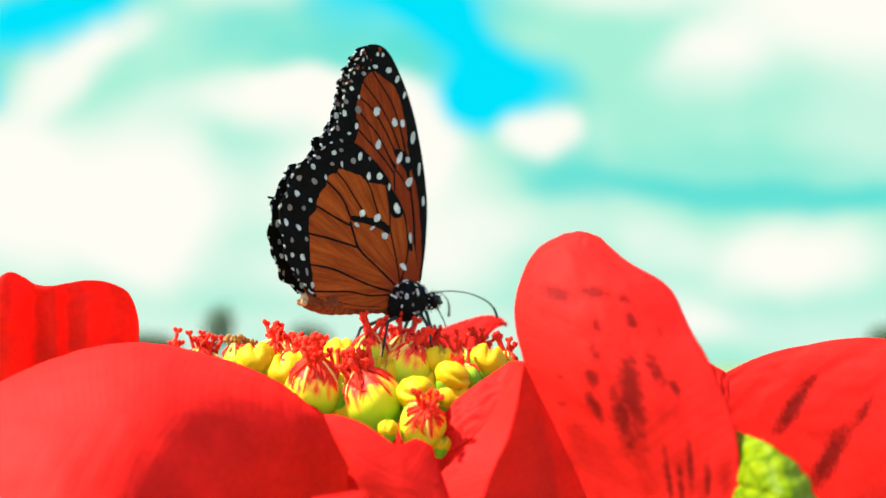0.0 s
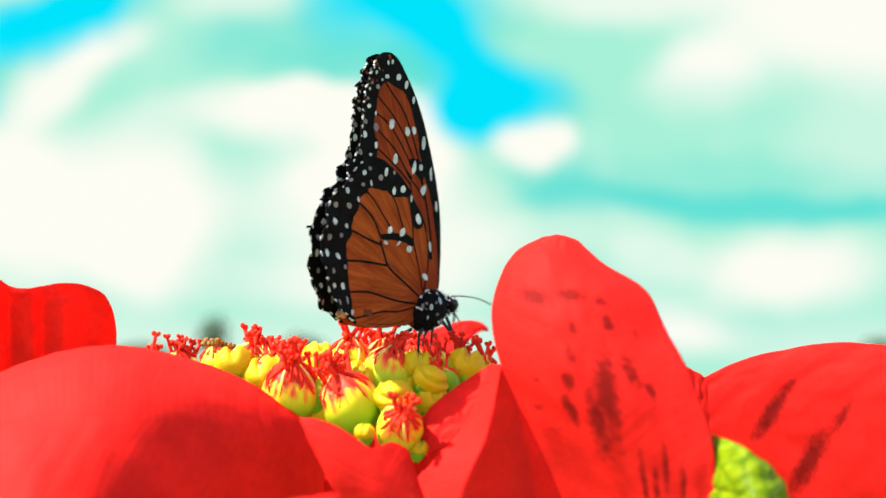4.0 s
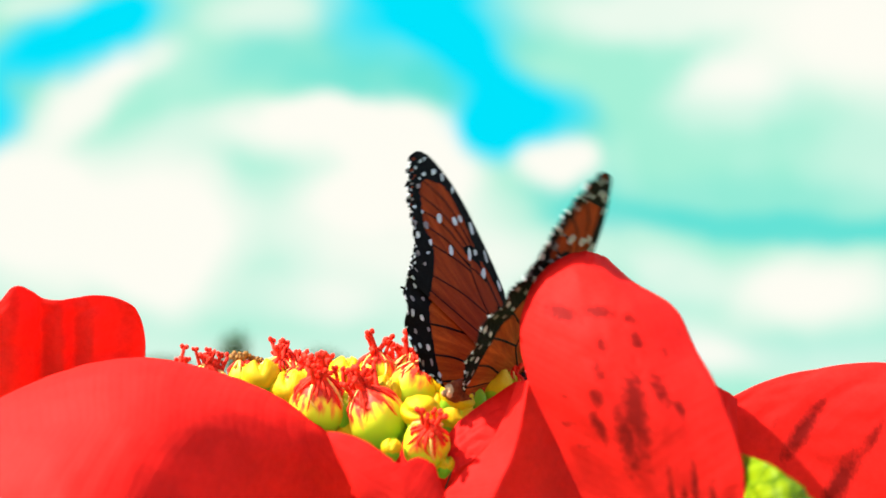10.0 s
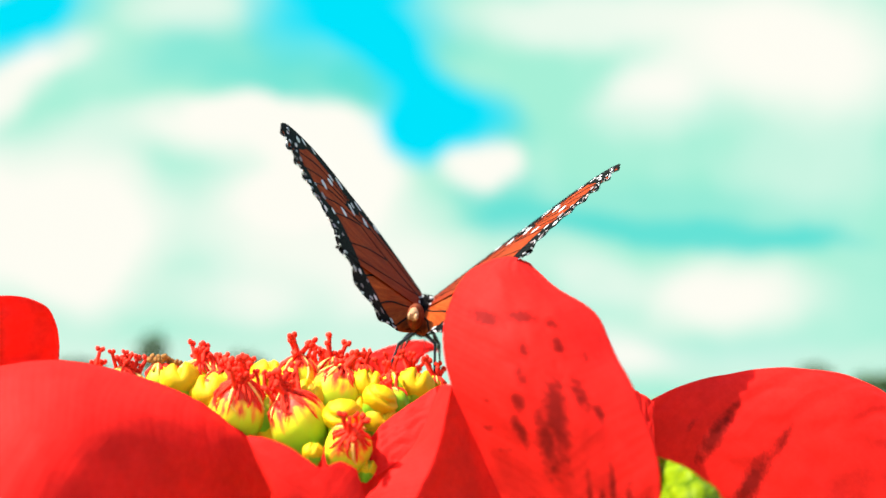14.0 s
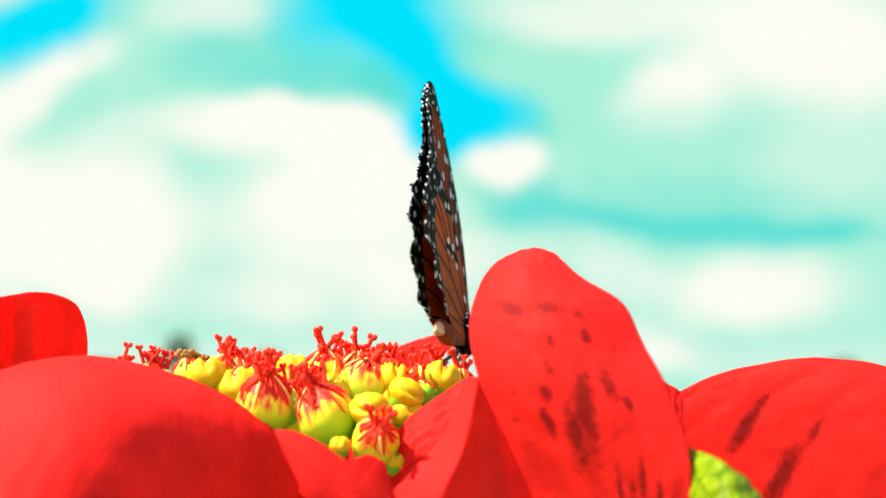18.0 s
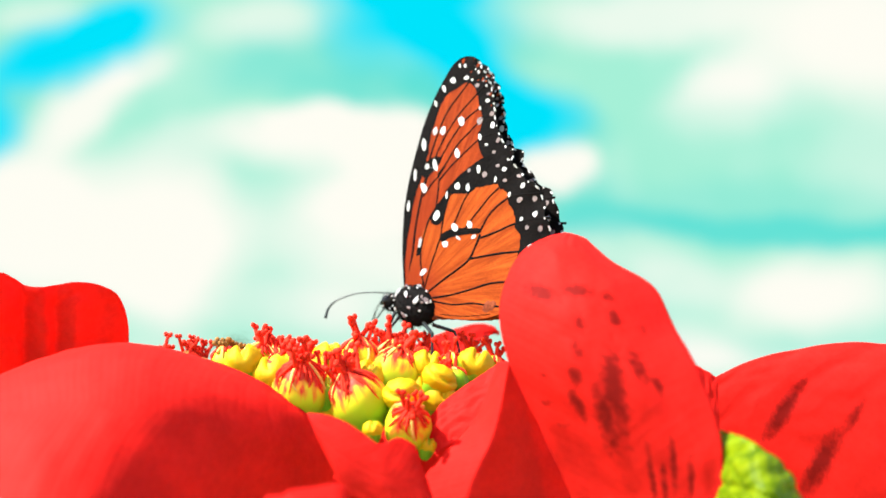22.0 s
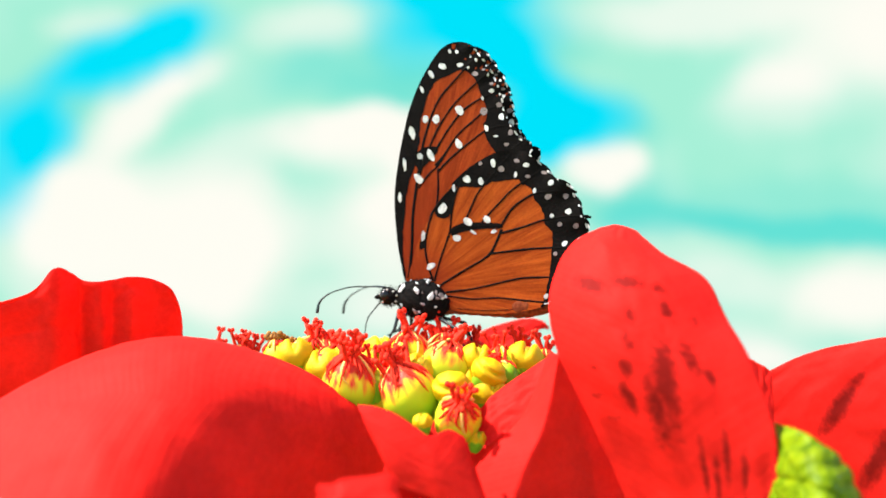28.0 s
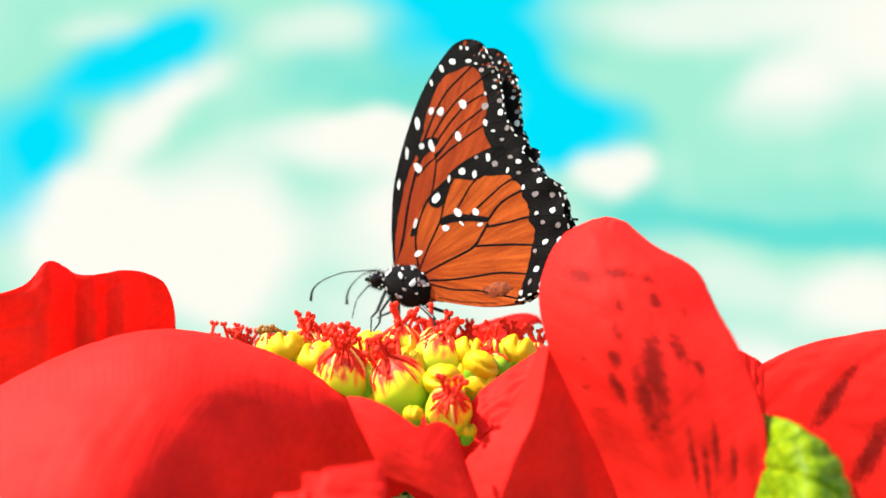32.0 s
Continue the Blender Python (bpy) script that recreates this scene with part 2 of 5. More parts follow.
def wing_orange(name, dark, light, root):
    """Scaled orange wing skin: fine streaks that run out from the root, broad paler and darker fans, redder near the root."""
    m, n, k = material(name)
    co = n.new("ShaderNodeTexCoord")
    sp = n.new("ShaderNodeSeparateXYZ")
    k.new(co.outputs["Object"], sp.inputs[0])
    fan = n.new("ShaderNodeMath")
    fan.operation = "ARCTAN2"
    k.new(sp.outputs["X"], fan.inputs[0])
    k.new(sp.outputs["Z"], fan.inputs[1])
    flat = n.new("ShaderNodeVectorMath")
    flat.operation = "MULTIPLY"
    flat.inputs[1].default_value = (1, 0, 1)
    k.new(co.outputs["Object"], flat.inputs[0])
    far = n.new("ShaderNodeVectorMath")
    far.operation = "LENGTH"
    k.new(flat.outputs[0], far.inputs[0])

    def streaks(around, along, detail):
        at = n.new("ShaderNodeCombineXYZ")
        for value, gain, socket in ((fan.outputs[0], around, "X"), (far.outputs["Value"], along, "Y")):
            g = n.new("ShaderNodeMath")
            g.operation = "MULTIPLY"
            g.inputs[1].default_value = gain
            k.new(value, g.inputs[0])
            k.new(g.outputs[0], at.inputs[socket])
        t = add(n, "ShaderNodeTexNoise", Scale=1.0, Detail=detail, Roughness=0.65)
        k.new(at.outputs[0], t.inputs["Vector"])
        return t.outputs[0]

    fine, broad = streaks(70.0, 160.0, 5.0), streaks(13.0, 70.0, 2.0)
    grain = add(n, "ShaderNodeTexNoise", Scale=3200.0, Detail=3.0)
    k.new(co.outputs["Object"], grain.inputs["Vector"])
    r = ramp(n, [(0.28, dark), (0.72, light)])
    k.new(fine, r.inputs[0])
    r2 = ramp(n, [(0.32, (0.66, 0.56, 0.5)), (0.68, (1.18, 1.22, 1.2))])
    k.new(broad, r2.inputs[0])
    r3 = ramp(n, [(0.3, (0.86, 0.84, 0.8)), (0.7, (1.1, 1.1, 1.1))])
    k.new(grain.outputs[0], r3.inputs[0])
    col = mixed(n, k, 1.0, mixed(n, k, 1.0, r.outputs[0], r2.outputs[0], "MULTIPLY"), r3.outputs[0], "MULTIPLY")
    reach = n.new("ShaderNodeMapRange")
    for key, value in (("From Min", 0.004), ("From Max", root * MM), ("To Min", 0.75), ("To Max", 0.0)):
        reach.inputs[key].default_value = value
    k.new(far.outputs["Value"], reach.inputs["Value"])
    col = mixed(n, k, reach.outputs[0], col, (0.22, 0.022, 0.005))
    bs = n["Principled BSDF"]
    k.new(col, bs.inputs["Base Color"])
    bs.inputs["Roughness"].default_value = 0.7
    bs.inputs["Specular IOR Level"].default_value = 0.06
    bp = add(n, "ShaderNodeBump", Strength=0.35, Distance=0.00012)
    k.new(fine, bp.inputs["Height"])
    k.new(bp.outputs[0], bs.inputs["Normal"])
    tr = n.new("ShaderNodeBsdfTranslucent")
    k.new(col, tr.inputs["Color"])
    mx = n.new("ShaderNodeMixShader")
    mx.inputs[0].default_value = 0.25
    k.new(bs.outputs[0], mx.inputs[1])
    k.new(tr.outputs[0], mx.inputs[2])
    k.new(mx.outputs[0], n["Material Output"].inputs["Surface"])
    return m


FORE_SKIN = wing_orange("forewing_skin", (0.20, 0.020, 0.004), (0.37, 0.058, 0.008), 30.0)
HIND_SKIN = wing_orange("hindwing_skin", (0.26, 0.036, 0.006), (0.45, 0.088, 0.010), 9.0)
BLACK = grainy("black_scales", (0.002, 0.002, 0.002), (0.007, 0.005, 0.004), 3000, 0.7, 0.5, gloss=0.03)
WHITE = grainy("white_scales", (0.36, 0.35, 0.34), (0.62, 0.61, 0.58), 3000, 0.7, 0.4)
GREY = grainy("dull_scales", (0.13, 0.095, 0.09), (0.26, 0.20, 0.19), 3000, 0.7, 0.4)
BODY = grainy("black_fur", (0.002, 0.002, 0.002), (0.011, 0.009, 0.008), 2200, 0.8, 1.0, gloss=0.05)
ABDOMEN = grainy("rusty_abdomen", (0.10, 0.020, 0.008), (0.22, 0.050, 0.017), 1500, 0.7, 0.8, gloss=0.05)
PALE = grainy("pale_tip", (0.34, 0.16, 0.07), (0.62, 0.38, 0.2), 2500, 0.8, 0.6)
LEG = grainy("dark_leg", (0.006, 0.008, 0.008), (0.02, 0.026, 0.026), 2000, 0.35, 0.2)
EYE = grainy("dark_eye", (0.006, 0.006, 0.006), (0.014, 0.012, 0.012), 5000, 0.15, 0.1)
GROUND = grainy("meadow", (0.08, 0.13, 0.03), (0.2, 0.24, 0.08), 0.25, 0.9, 0.0)
BARK = grainy("bark", (0.07, 0.05, 0.035), (0.16, 0.12, 0.09), 9, 0.9, 0.5)
FOLIAGE = grainy("foliage", (0.04, 0.085, 0.035), (0.10, 0.15, 0.06), 1.2, 0.7, 0.1)


# ---- the sky's clouds, on a backdrop beyond the trees ----
def cloud_material():
    """Cloud banks as soft ellipses, (across, up, half-width, half-height, lean) in units of a thousandth of the distance."""
    m, n, k = material("cloudy_sky")
    uv = n.new("ShaderNodeUVMap")
    uv.uv_map = "sky"
    warp = add(n, "ShaderNodeTexNoise", Scale=9.0, Detail=5.0, Roughness=0.55)
    k.new(uv.outputs[0], warp.inputs["Vector"])
    off = n.new("ShaderNodeVectorMath")
    off.operation = "MULTIPLY_ADD"
    off.inputs[1].default_value, off.inputs[2].default_value = (0.062, 0.05, 0), (-0.031, -0.025, 0)
    k.new(warp.outputs["Color"], off.inputs[0])
    at = n.new("ShaderNodeVectorMath")
    k.new(uv.outputs[0], at.inputs[0])
    k.new(off.outputs[0], at.inputs[1])

    def banks(rows):
        total = None
        for x, y, w, h, lean, weight in rows:
            mp = n.new("ShaderNodeMapping")
            mp.vector_type = "TEXTURE"
            mp.inputs["Location"].default_value = (x / 1000, y / 1000, 0)
            mp.inputs["Rotation"].default_value = (0, 0, radians(lean))
            mp.inputs["Scale"].default_value = (w / 1000, h / 1000, 1)
            k.new(at.outputs[0], mp.inputs[0])
            ln = n.new("ShaderNodeVectorMath")
            ln.operation = "LENGTH"
            k.new(mp.outputs[0], ln.inputs[0])
            mr = n.new("ShaderNodeMapRange")
            mr.interpolation_type = "SMOOTHSTEP"
            for key, value in (("From Min", 0.35), ("From Max", 1.5), ("To Min", weight), ("To Max", 0.0)):
                mr.inputs[key].default_value = value
            k.new(ln.outputs["Value"], mr.inputs["Value"])
            if total is None:
                total = mr.outputs[0]
            else:
                s = n.new("ShaderNodeMath")
                s.operation, s.use_clamp = "ADD", True
                k.new(total, s.inputs[0])
                k.new(mr.outputs[0], s.inputs[1])
                total = s.outputs[0]
        return total

    blue = banks([
        (-424, 250, 108, 32, 20, 1.0), (-372, 280, 50, 20, 20, 0.7), (-42, 284, 88, 52, 0, 1.0), (-4, 246, 58, 29, -25, 0.9), (34, 206, 52, 24, -25, 0.5), (60, 176, 66, 34, 0, 1.0), (34, 150, 36, 30, -20, 0.9),
        (-507, 166, 32, 38, 0, 0.95), (-556, 140, 46, 70, 0, 0.85), (-60, 330, 120, 28, 0, 0.9)])
    teal = banks([
        (300, 60, 175, 15, -2, 0.95), (300, 78, 190, 32, -2, 0.35), (160, 68, 60, 20, 0, 0.45), (-196, 240, 64, 36, 10, 0.55), (-88, 208, 84, 30, 0, 0.75), (-110, 262, 40, 36, 0, 0.6), (30, 196, 90, 36, -20, 0.7),
        (112, 92, 44, 36, 0, 0.45), (-420, 246, 120, 44, 20, 0.55), (-512, 165, 60, 66, 0, 0.5), (430, 50, 90, 14, 0, 0.5), (307, -71, 178, 20, 0, 0.25), (110, 160, 46, 30, 0, 0.5), (40, 258, 60, 30, 0, 0.45)])
    white = banks([
        (-140, 156, 142, 30, 0, 1), (-150, 178, 48, 18, 0, 0.7), (-48, 138, 70, 45, -15, 1), (-84, 60, 125, 65, 0, 0.85), (-70, 96, 84, 38, 0, 0.5), (-392, 48, 158, 80, 0, 1), (-300, 30, 72, 88, 0, 0.6),
        (-470, 96, 72, 62, 0, 0.7), (-406, 190, 62, 32, 38, 0.95), (-340, 237, 43, 22, 20, 0.7), (100, 124, 36, 27, 0, 1), (366, -8, 103, 42, 0, 1), (430, 262, 156, 78, -6, 1)])
    more = banks([
        (214, 286, 144, 32, 0, 0.75), (280, 198, 55, 40, 10, 0.55), (-208, 286, 72, 28, 0, 0.6), (-454, 290, 53, 18, 0, 0.45), (226, 4, 43, 28, 0, 0.5), (246, -70, 72, 32, 0, 0.6), (-170, -24, 72, 30, 0, 0.5),
        (20, 10, 72, 62, 0, 0.5), (-60, -10, 108, 50, 0, 0.5), (-50, -84, 857, 25, 0, 0.4), (120, 30, 96, 32, 0, 0.35), (460, 130, 84, 50, 0, 0.3), (-330, 112, 72, 50, 0, 0.55), (330, 230, 96, 30, 15, 0.5)])
    mottle = add(n, "ShaderNodeTexNoise", Scale=7.0, Detail=6.0, Roughness=0.6)
    k.new(at.outputs[0], mottle.inputs["Vector"])
    soft = ramp(n, [(0.42, (0, 0, 0)), (0.75, (0.55, 0.55, 0.55))])
    k.new(mottle.outputs[0], soft.inputs[0])
    col = mixed(n, k, soft.outputs[0], (0.38, 0.87, 0.68), (0.64, 0.93, 0.81))
    col = mixed(n, k, teal, col, (0.13, 0.76, 0.67))
    col = mixed(n, k, more, col, (0.98, 0.98, 0.90))
    col = mixed(n, k, white, col, (1.0, 0.985, 0.90))
    col = mixed(n, k, blue, col, (0.0, 0.77, 0.97))
    col = mixed(n, k, banks([(99, 123, 34, 25, 0, 1.0), (116, 118, 26, 18, 0, 0.6)]), col, (1.0, 0.985, 0.90))
    em = n.new("ShaderNodeEmission")
    em.inputs["Strength"].default_value = 0.33
    k.new(col, em.inputs[0])
    k.new(em.outputs[0], n["Material Output"].inputs["Surface"])
    return m


def sky_backdrop():
    """A shell 1400 m off, only over the side of the sky that shows the clouds."""
    wide, high, far = 61, 41, 1400.0
    tilt = radians(7)
    fwd, up = Vector((0, math.cos(tilt), math.sin(tilt))), Vector((0, -math.sin(tilt), math.cos(tilt)))
    bm = bmesh.new()
    layer = bm.loops.layers.uv.new("sky")
    grid, flat = {}, {}
    for i in range(wide):
        for j in range(high):
            a, b = -1.3 + 2.6 * i / (wide - 1), -0.16 + 1.0 * j / (high - 1)
            way = (fwd + Vector((1, 0, 0)) * a + up * b).normalized()
            grid[i, j] = bm.verts.new(way * far + Vector((0, 0, 1.2)))
            flat[grid[i, j]] = (a, b)
    for i in range(wide - 1):
        for j in range(high - 1):
            f = bm.faces.new((grid[i, j], grid[i + 1, j], grid[i + 1, j + 1], grid[i, j + 1]))
            f.smooth = True
            for loop in f.loops:
                loop[layer].uv = flat[loop.vert]
    me = bpy.data.meshes.new("sky_backdrop")
    bm.to_mesh(me)
    me.materials.append(cloud_material())
    ob = new("sky_backdrop", me)
    return tagged(ob, "bright cyan sky with soft white cloud banks", "sky", kind="structure")


sky_backdrop()


# ---- mesh tools ----
def part(name, data, mat, parent, label=""):
    """Links a bmesh or a mesh as one object under a thing or a part."""
    if isinstance(data, bmesh.types.BMesh):
        me = bpy.data.meshes.new(name)
        data.to_mesh(me)
        data.free()
    else:
        me = data
    if mat and not me.materials:
        me.materials.append(mat)
    ob = new(name, me)
    ob.parent = parent
    if label:
        tagged(ob, label)
    return ob


def smooth(bm):
    for f in bm.faces:
        f.smooth = True
    return bm


def spline(points, u, closed=False):
    """The Catmull-Rom curve through points, u from 0 to 1."""
    n = len(points)
    s = u * (n if closed else n - 1)
    i = min(int(s), (n if closed else n - 1) - 1)
    f = s - i
    pick = (lambda j: points[j % n]) if closed else (lambda j: points[max(0, min(n - 1, j))])
    a, b, c, d = (Vector(pick(i + o)) for o in (-1, 0, 1, 2))
    return 0.5 * (2 * b + (c - a) * f + (2 * a - 5 * b + 4 * c - d) * f * f + (3 * b - a - 3 * c + d) * f ** 3)


def tube(bm, points, radii, sides=6, steps=8):
    """A tapered round rod along a curve, closed at both ends; lengths in millimetres."""
    rings = []
    for i in range(steps + 1):
        u = i / steps
        p = spline(points, u)
        along = (spline(points, min(1, u + 0.02)) - spline(points, max(0, u - 0.02))).normalized()
        side = along.orthogonal().normalized()
        other = along.cross(side)
        r = spline([(x, 0, 0) for x in radii], u).x
        rings.append([bm.verts.new((p + r * (math.cos(k) * side + math.sin(k) * other)) * MM)
                      for k in (2 * math.pi * j / sides for j in range(sides))])
    # keep the rings from twisting against each other
    for a, b in zip(rings, rings[1:]):
        shift = min(range(sides), key=lambda s: sum((a[j].co - b[(j + s) % sides].co).length for j in range(sides)))
        b[:] = b[shift:] + b[:shift]
        for j in range(sides):
            bm.faces.new((a[j], a[(j + 1) % sides], b[(j + 1) % sides], b[j]))
    bm.faces.new(rings[0][::-1])
    bm.faces.new(rings[-1])
    return bm


def blade(cage, long=48, wide=28, crease=0.0, relief=0.1, veins=9, ripple=0.35, seed=0, folds=(), puckers=(), midrib=1.0):
    """A bract or leaf skinned over rows of (edge, middle, edge) in mm, with a sunken midrib, side veins and a rippled skin."""
    bm = bmesh.new()
    layer = bm.loops.layers.uv.new("blade")
    plain = bm.loops.layers.uv.new("plain")
    cols = [[row[k] for row in cage] for k in range(3)]
    place, flat = {}, {}
    pts = np.zeros((long + 1, wide + 1, 3))
    for i in range(long + 1):
        u = i / long
        a, m, b = (spline(c, u) for c in cols)
        for j in range(wide + 1):
            v = j / wide
            ctrl = 2 * m - (a + b) / 2
            p = a * (1 - v) ** 2 + ctrl * 2 * v * (1 - v) + b * v * v
            if crease:
                sharp = a.lerp(m, v * 2) if v < 0.5 else m.lerp(b, v * 2 - 1)
                p = p.lerp(sharp, crease)
            pts[i, j] = p
    du, dv = np.gradient(pts, axis=0), np.gradient(pts, axis=1)
    nor = np.cross(du, dv)
    nor /= np.linalg.norm(nor, axis=2, keepdims=True) + 1e-9
    if nor[:, :, 1].sum() > 0:   # relief stands out on the open side of the flower
        nor = -nor
    for i in range(long + 1):
        for j in range(wide + 1):
            u, v = i / long, j / wide
            off = abs(v - 0.5) * 2
            phase = u * veins - off * 1.6 + 0.4 * noise.noise((u * 3, v * 3, seed))
            puff = abs(math.sin(math.pi * phase)) - 0.6
            rib = -midrib * math.exp(-(off / 0.07) ** 2)
            n = noise.noise((u * 6 + seed, v * 5, seed * 1.7)) + 0.5 * noise.noise((u * 15 + seed, v * 12, seed))
            edge = min(u, 1 - u, v, 1 - v) * 8
            h = relief * (puff * min(1, off * 3) * 0.7 + rib * 0.8) + ripple * n * min(1, 0.4 + edge)
            for at, half, high, lo, hi in folds:
                h += high * math.exp(-((v - at) / half) ** 2) * max(0, math.sin(math.pi * min(1, max(0, (u - lo) / (hi - lo))))) ** 0.5
            for at_u, at_v, half_u, half_v, high in puckers:
                far = ((u - at_u) / half_u) ** 2 + ((v - at_v) / half_v) ** 2
                h += high * math.exp(-far) * (1 + 0.8 * noise.noise((u * 40 + seed, v * 22, seed)))
            q = pts[i, j] + nor[i, j] * h
            place[i, j] = bm.verts.new(q * MM)
            flat[i, j] = (u * veins / 2.6 - off * 1.6 / 2.6, v)
    for i in range(long):
        for j in range(wide):
            keys = ((i, j), (i + 1, j), (i + 1, j + 1), (i, j + 1))
            f = bm.faces.new([place[key] for key in keys])
            f.smooth = True
            for loop, key in zip(f.loops, keys):
                loop[layer].uv = flat[key]
                loop[plain].uv = (key[0] / long, key[1] / wide)
    return bm


def thicken(ob, mm):
    mod = ob.modifiers.new("thickness", "SOLIDIFY")
    mod.thickness, mod.offset = mm * MM, 0
    return ob


# ---- ground, far trees ----
def ground():
    bm = bmesh.new()
    bmesh.ops.create_circle(bm, cap_ends=True, segments=64, radius=1390)
    me = bpy.data.meshes.new("ground")
    bm.to_mesh(me)
    me.materials.append(GROUND)
    return tagged(new("ground", me), "flat green meadow reaching to the horizon", "ground", kind="structure")


ground()


def far_tree(x, y, height, width, seed):
    """A trunk with limbs and a crown of many small leaf clumps; metres."""
    rng = random.Random(seed)
    tree = new("tree")
    tree.location = (x, y, 0)
    bm = bmesh.new()
    top = height * 0.75 / MM
    tube(bm, [(0, 0, -100), (0.02 * top, 0, 0.4 * top), (0, 0.02 * top, top)], [height * 26, height * 17, height * 4], 8, 6)
    for k in range(6):
        a, z = k * 1.1 + rng.random(), top * (0.4 + 0.09 * k)
        out = width * 0.36 / MM
        tube(bm, [(0, 0, z), (out * 0.5 * math.cos(a), out * 0.5 * math.sin(a), z + out * 0.3),
                  (out * math.cos(a), out * math.sin(a), z + out * 0.7)], [height * 9, height * 5, height * 2], 5, 4)
    part("trunk", smooth(bm), BARK, tree)
    verts, faces = [], []
    for _ in range(420):
        a, b, r = rng.uniform(0, 6.283), rng.uniform(-1, 1), rng.random() ** 0.4
        lump = 1 + 0.35 * noise.noise((math.cos(a) * 1.5 + seed, math.sin(a) * 1.5, b * 1.5))
        c = Vector((math.cos(a) * math.sqrt(1 - b * b) * width * 0.5, math.sin(a) * math.sqrt(1 - b * b) * width * 0.5, b * height * 0.33)) * r * lump
        c.z += height * 0.66
        for _ in range(3):
            e = Vector((rng.gauss(0, 1), rng.gauss(0, 1), rng.gauss(0, 1))).normalized()
            f = e.orthogonal().normalized()
            g, s = e.cross(f), width * 0.06
            i = len(verts)
            verts += [c + f * s, c + g * s * 0.6, c - f * s, c - g * s * 0.6]
            faces.append((i, i + 1, i + 2, i + 3))
    me = bpy.data.meshes.new("crown")
    me.from_pydata([v[:] for v in verts], [], faces)
    part("crown", me, FOLIAGE, tree)
    return tagged(tree, "distant leafy tree, hazy and out of focus", "tree", "trees on the horizon")


for tree_row in [
    (-37.7, 160.0, 12.1, 5.7, 0),
    (-27.0, 190.0, 10.0, 9.0, 1),
    (-80.7, 260.0, 10.2, 17.0, 2),
    (-20.3, 300.0, 10.1, 19.6, 3),
    (92.3, 200.0, 9.5, 8.3, 4),
    (118.6, 220.0, 8.3, 14.4, 5),
    (-120.5, 240.0, 9.5, 18.6, 6),
]:
    far_tree(*tree_row)

# ---- the poinsettia ----
FLOWER = Vector((-7.7, 153.9, 1190.0)) * MM
plant = new("poinsettia")
plant.location = FLOWER
tagged(plant, "red poinsettia in flower with yellow-green cyathia, in full sun", "flower")

BRACTS = []
BRACTS.append(([
    [(-5.7, 3.5, -3.8), (-8.1, 4.3, -10.1), (-4.6, 13.0, -23.6)],
    [(-13.9, 0.5, 4.1), (-16.0, -5.6, -3.5), (-16.4, 1.7, -22.2)],
    [(-24.4, -0.3, 9.9), (-29.8, -17.5, 2.8), (-27.9, -24.1, -16.8)],
    [(-41.5, -1.8, 13.8), (-41.3, -20.8, 4.5), (-37.5, -34.5, -14.7)],
    [(-57.0, -3.3, 10.0), (-55.5, -20.4, 1.5), (-49.4, -35.6, -14.4)],
    [(-73.5, -6.2, 0.6), (-71.2, -19.6, -5.5), (-65.0, -32.5, -15.0)],
], 'broad red bract, sunlit, folding down towards the middle', dict(seed=1, veins=17, relief=0.09, long=150, wide=80)))
BRACTS.append(([
    [(32.5, -7.6, -19.6), (40.7, -15.8, -17.9), (48.8, -21.5, -17.7)],
    [(29.2, -8.8, -9.7), (38.9, -18.0, -8.5), (48.0, -22.4, -8.5)],
    [(24.6, -10.1, 0.6), (34.9, -19.7, 1.2), (47.8, -22.2, 0.4)],
    [(20.1, -10.3, 10.2), (31.2, -19.8, 9.8), (45.6, -20.0, 9.1)],
    [(18.7, -9.2, 17.5), (30.0, -18.2, 17.0), (43.9, -14.9, 15.1)],
    [(20.1, -7.0, 23.8), (29.0, -14.9, 23.0), (41.6, -11.7, 21.6)],
    [(23.0, -4.5, 28.5), (28.9, -10.5, 28.1), (36.4, -7.2, 26.0)],
    [(27.3, -2.8, 30.9), (30.0, -4.8, 31.0), (33.1, -3.7, 30.0)],
], 'tall red bract standing upright with a rounded bent-over top', dict(seed=2, veins=12, relief=0.06, long=110, wide=70, folds=[(0.40, 0.06, 0.4, 0.16, 0.5)])))
BRACTS.append(([
    [(18.6, -5.3, 10.7), (20.2, -8.4, 10.7), (22.3, -4.2, 9.8)],
    [(15.0, -4.3, 2.0), (17.9, -9.1, 0.5), (27.1, 0.2, -1.0)],
    [(9.0, -4.5, -4.5), (14.6, -10.2, -6.8), (31.9, 3.4, -11.1)],
    [(3.7, -4.6, -11.7), (11.4, -11.1, -15.6), (34.6, 4.8, -22.0)],
], 'red bract with a sharp crease', dict(seed=3, veins=7, crease=0.9, ripple=0.15)))
BRACTS.append(([
    [(6.5, 0.9, 0.6), (7.7, -0.8, -1.3), (9.0, -2.6, -3.4)],
    [(10.9, 2.4, 5.3), (12.2, -0.3, 2.7), (13.5, -1.9, -0.8)],
    [(18.9, 3.7, 10.7), (19.6, 1.2, 7.1), (20.3, -1.2, 1.8)],
], 'short red bract beside the cyathia', dict(seed=4, veins=5)))
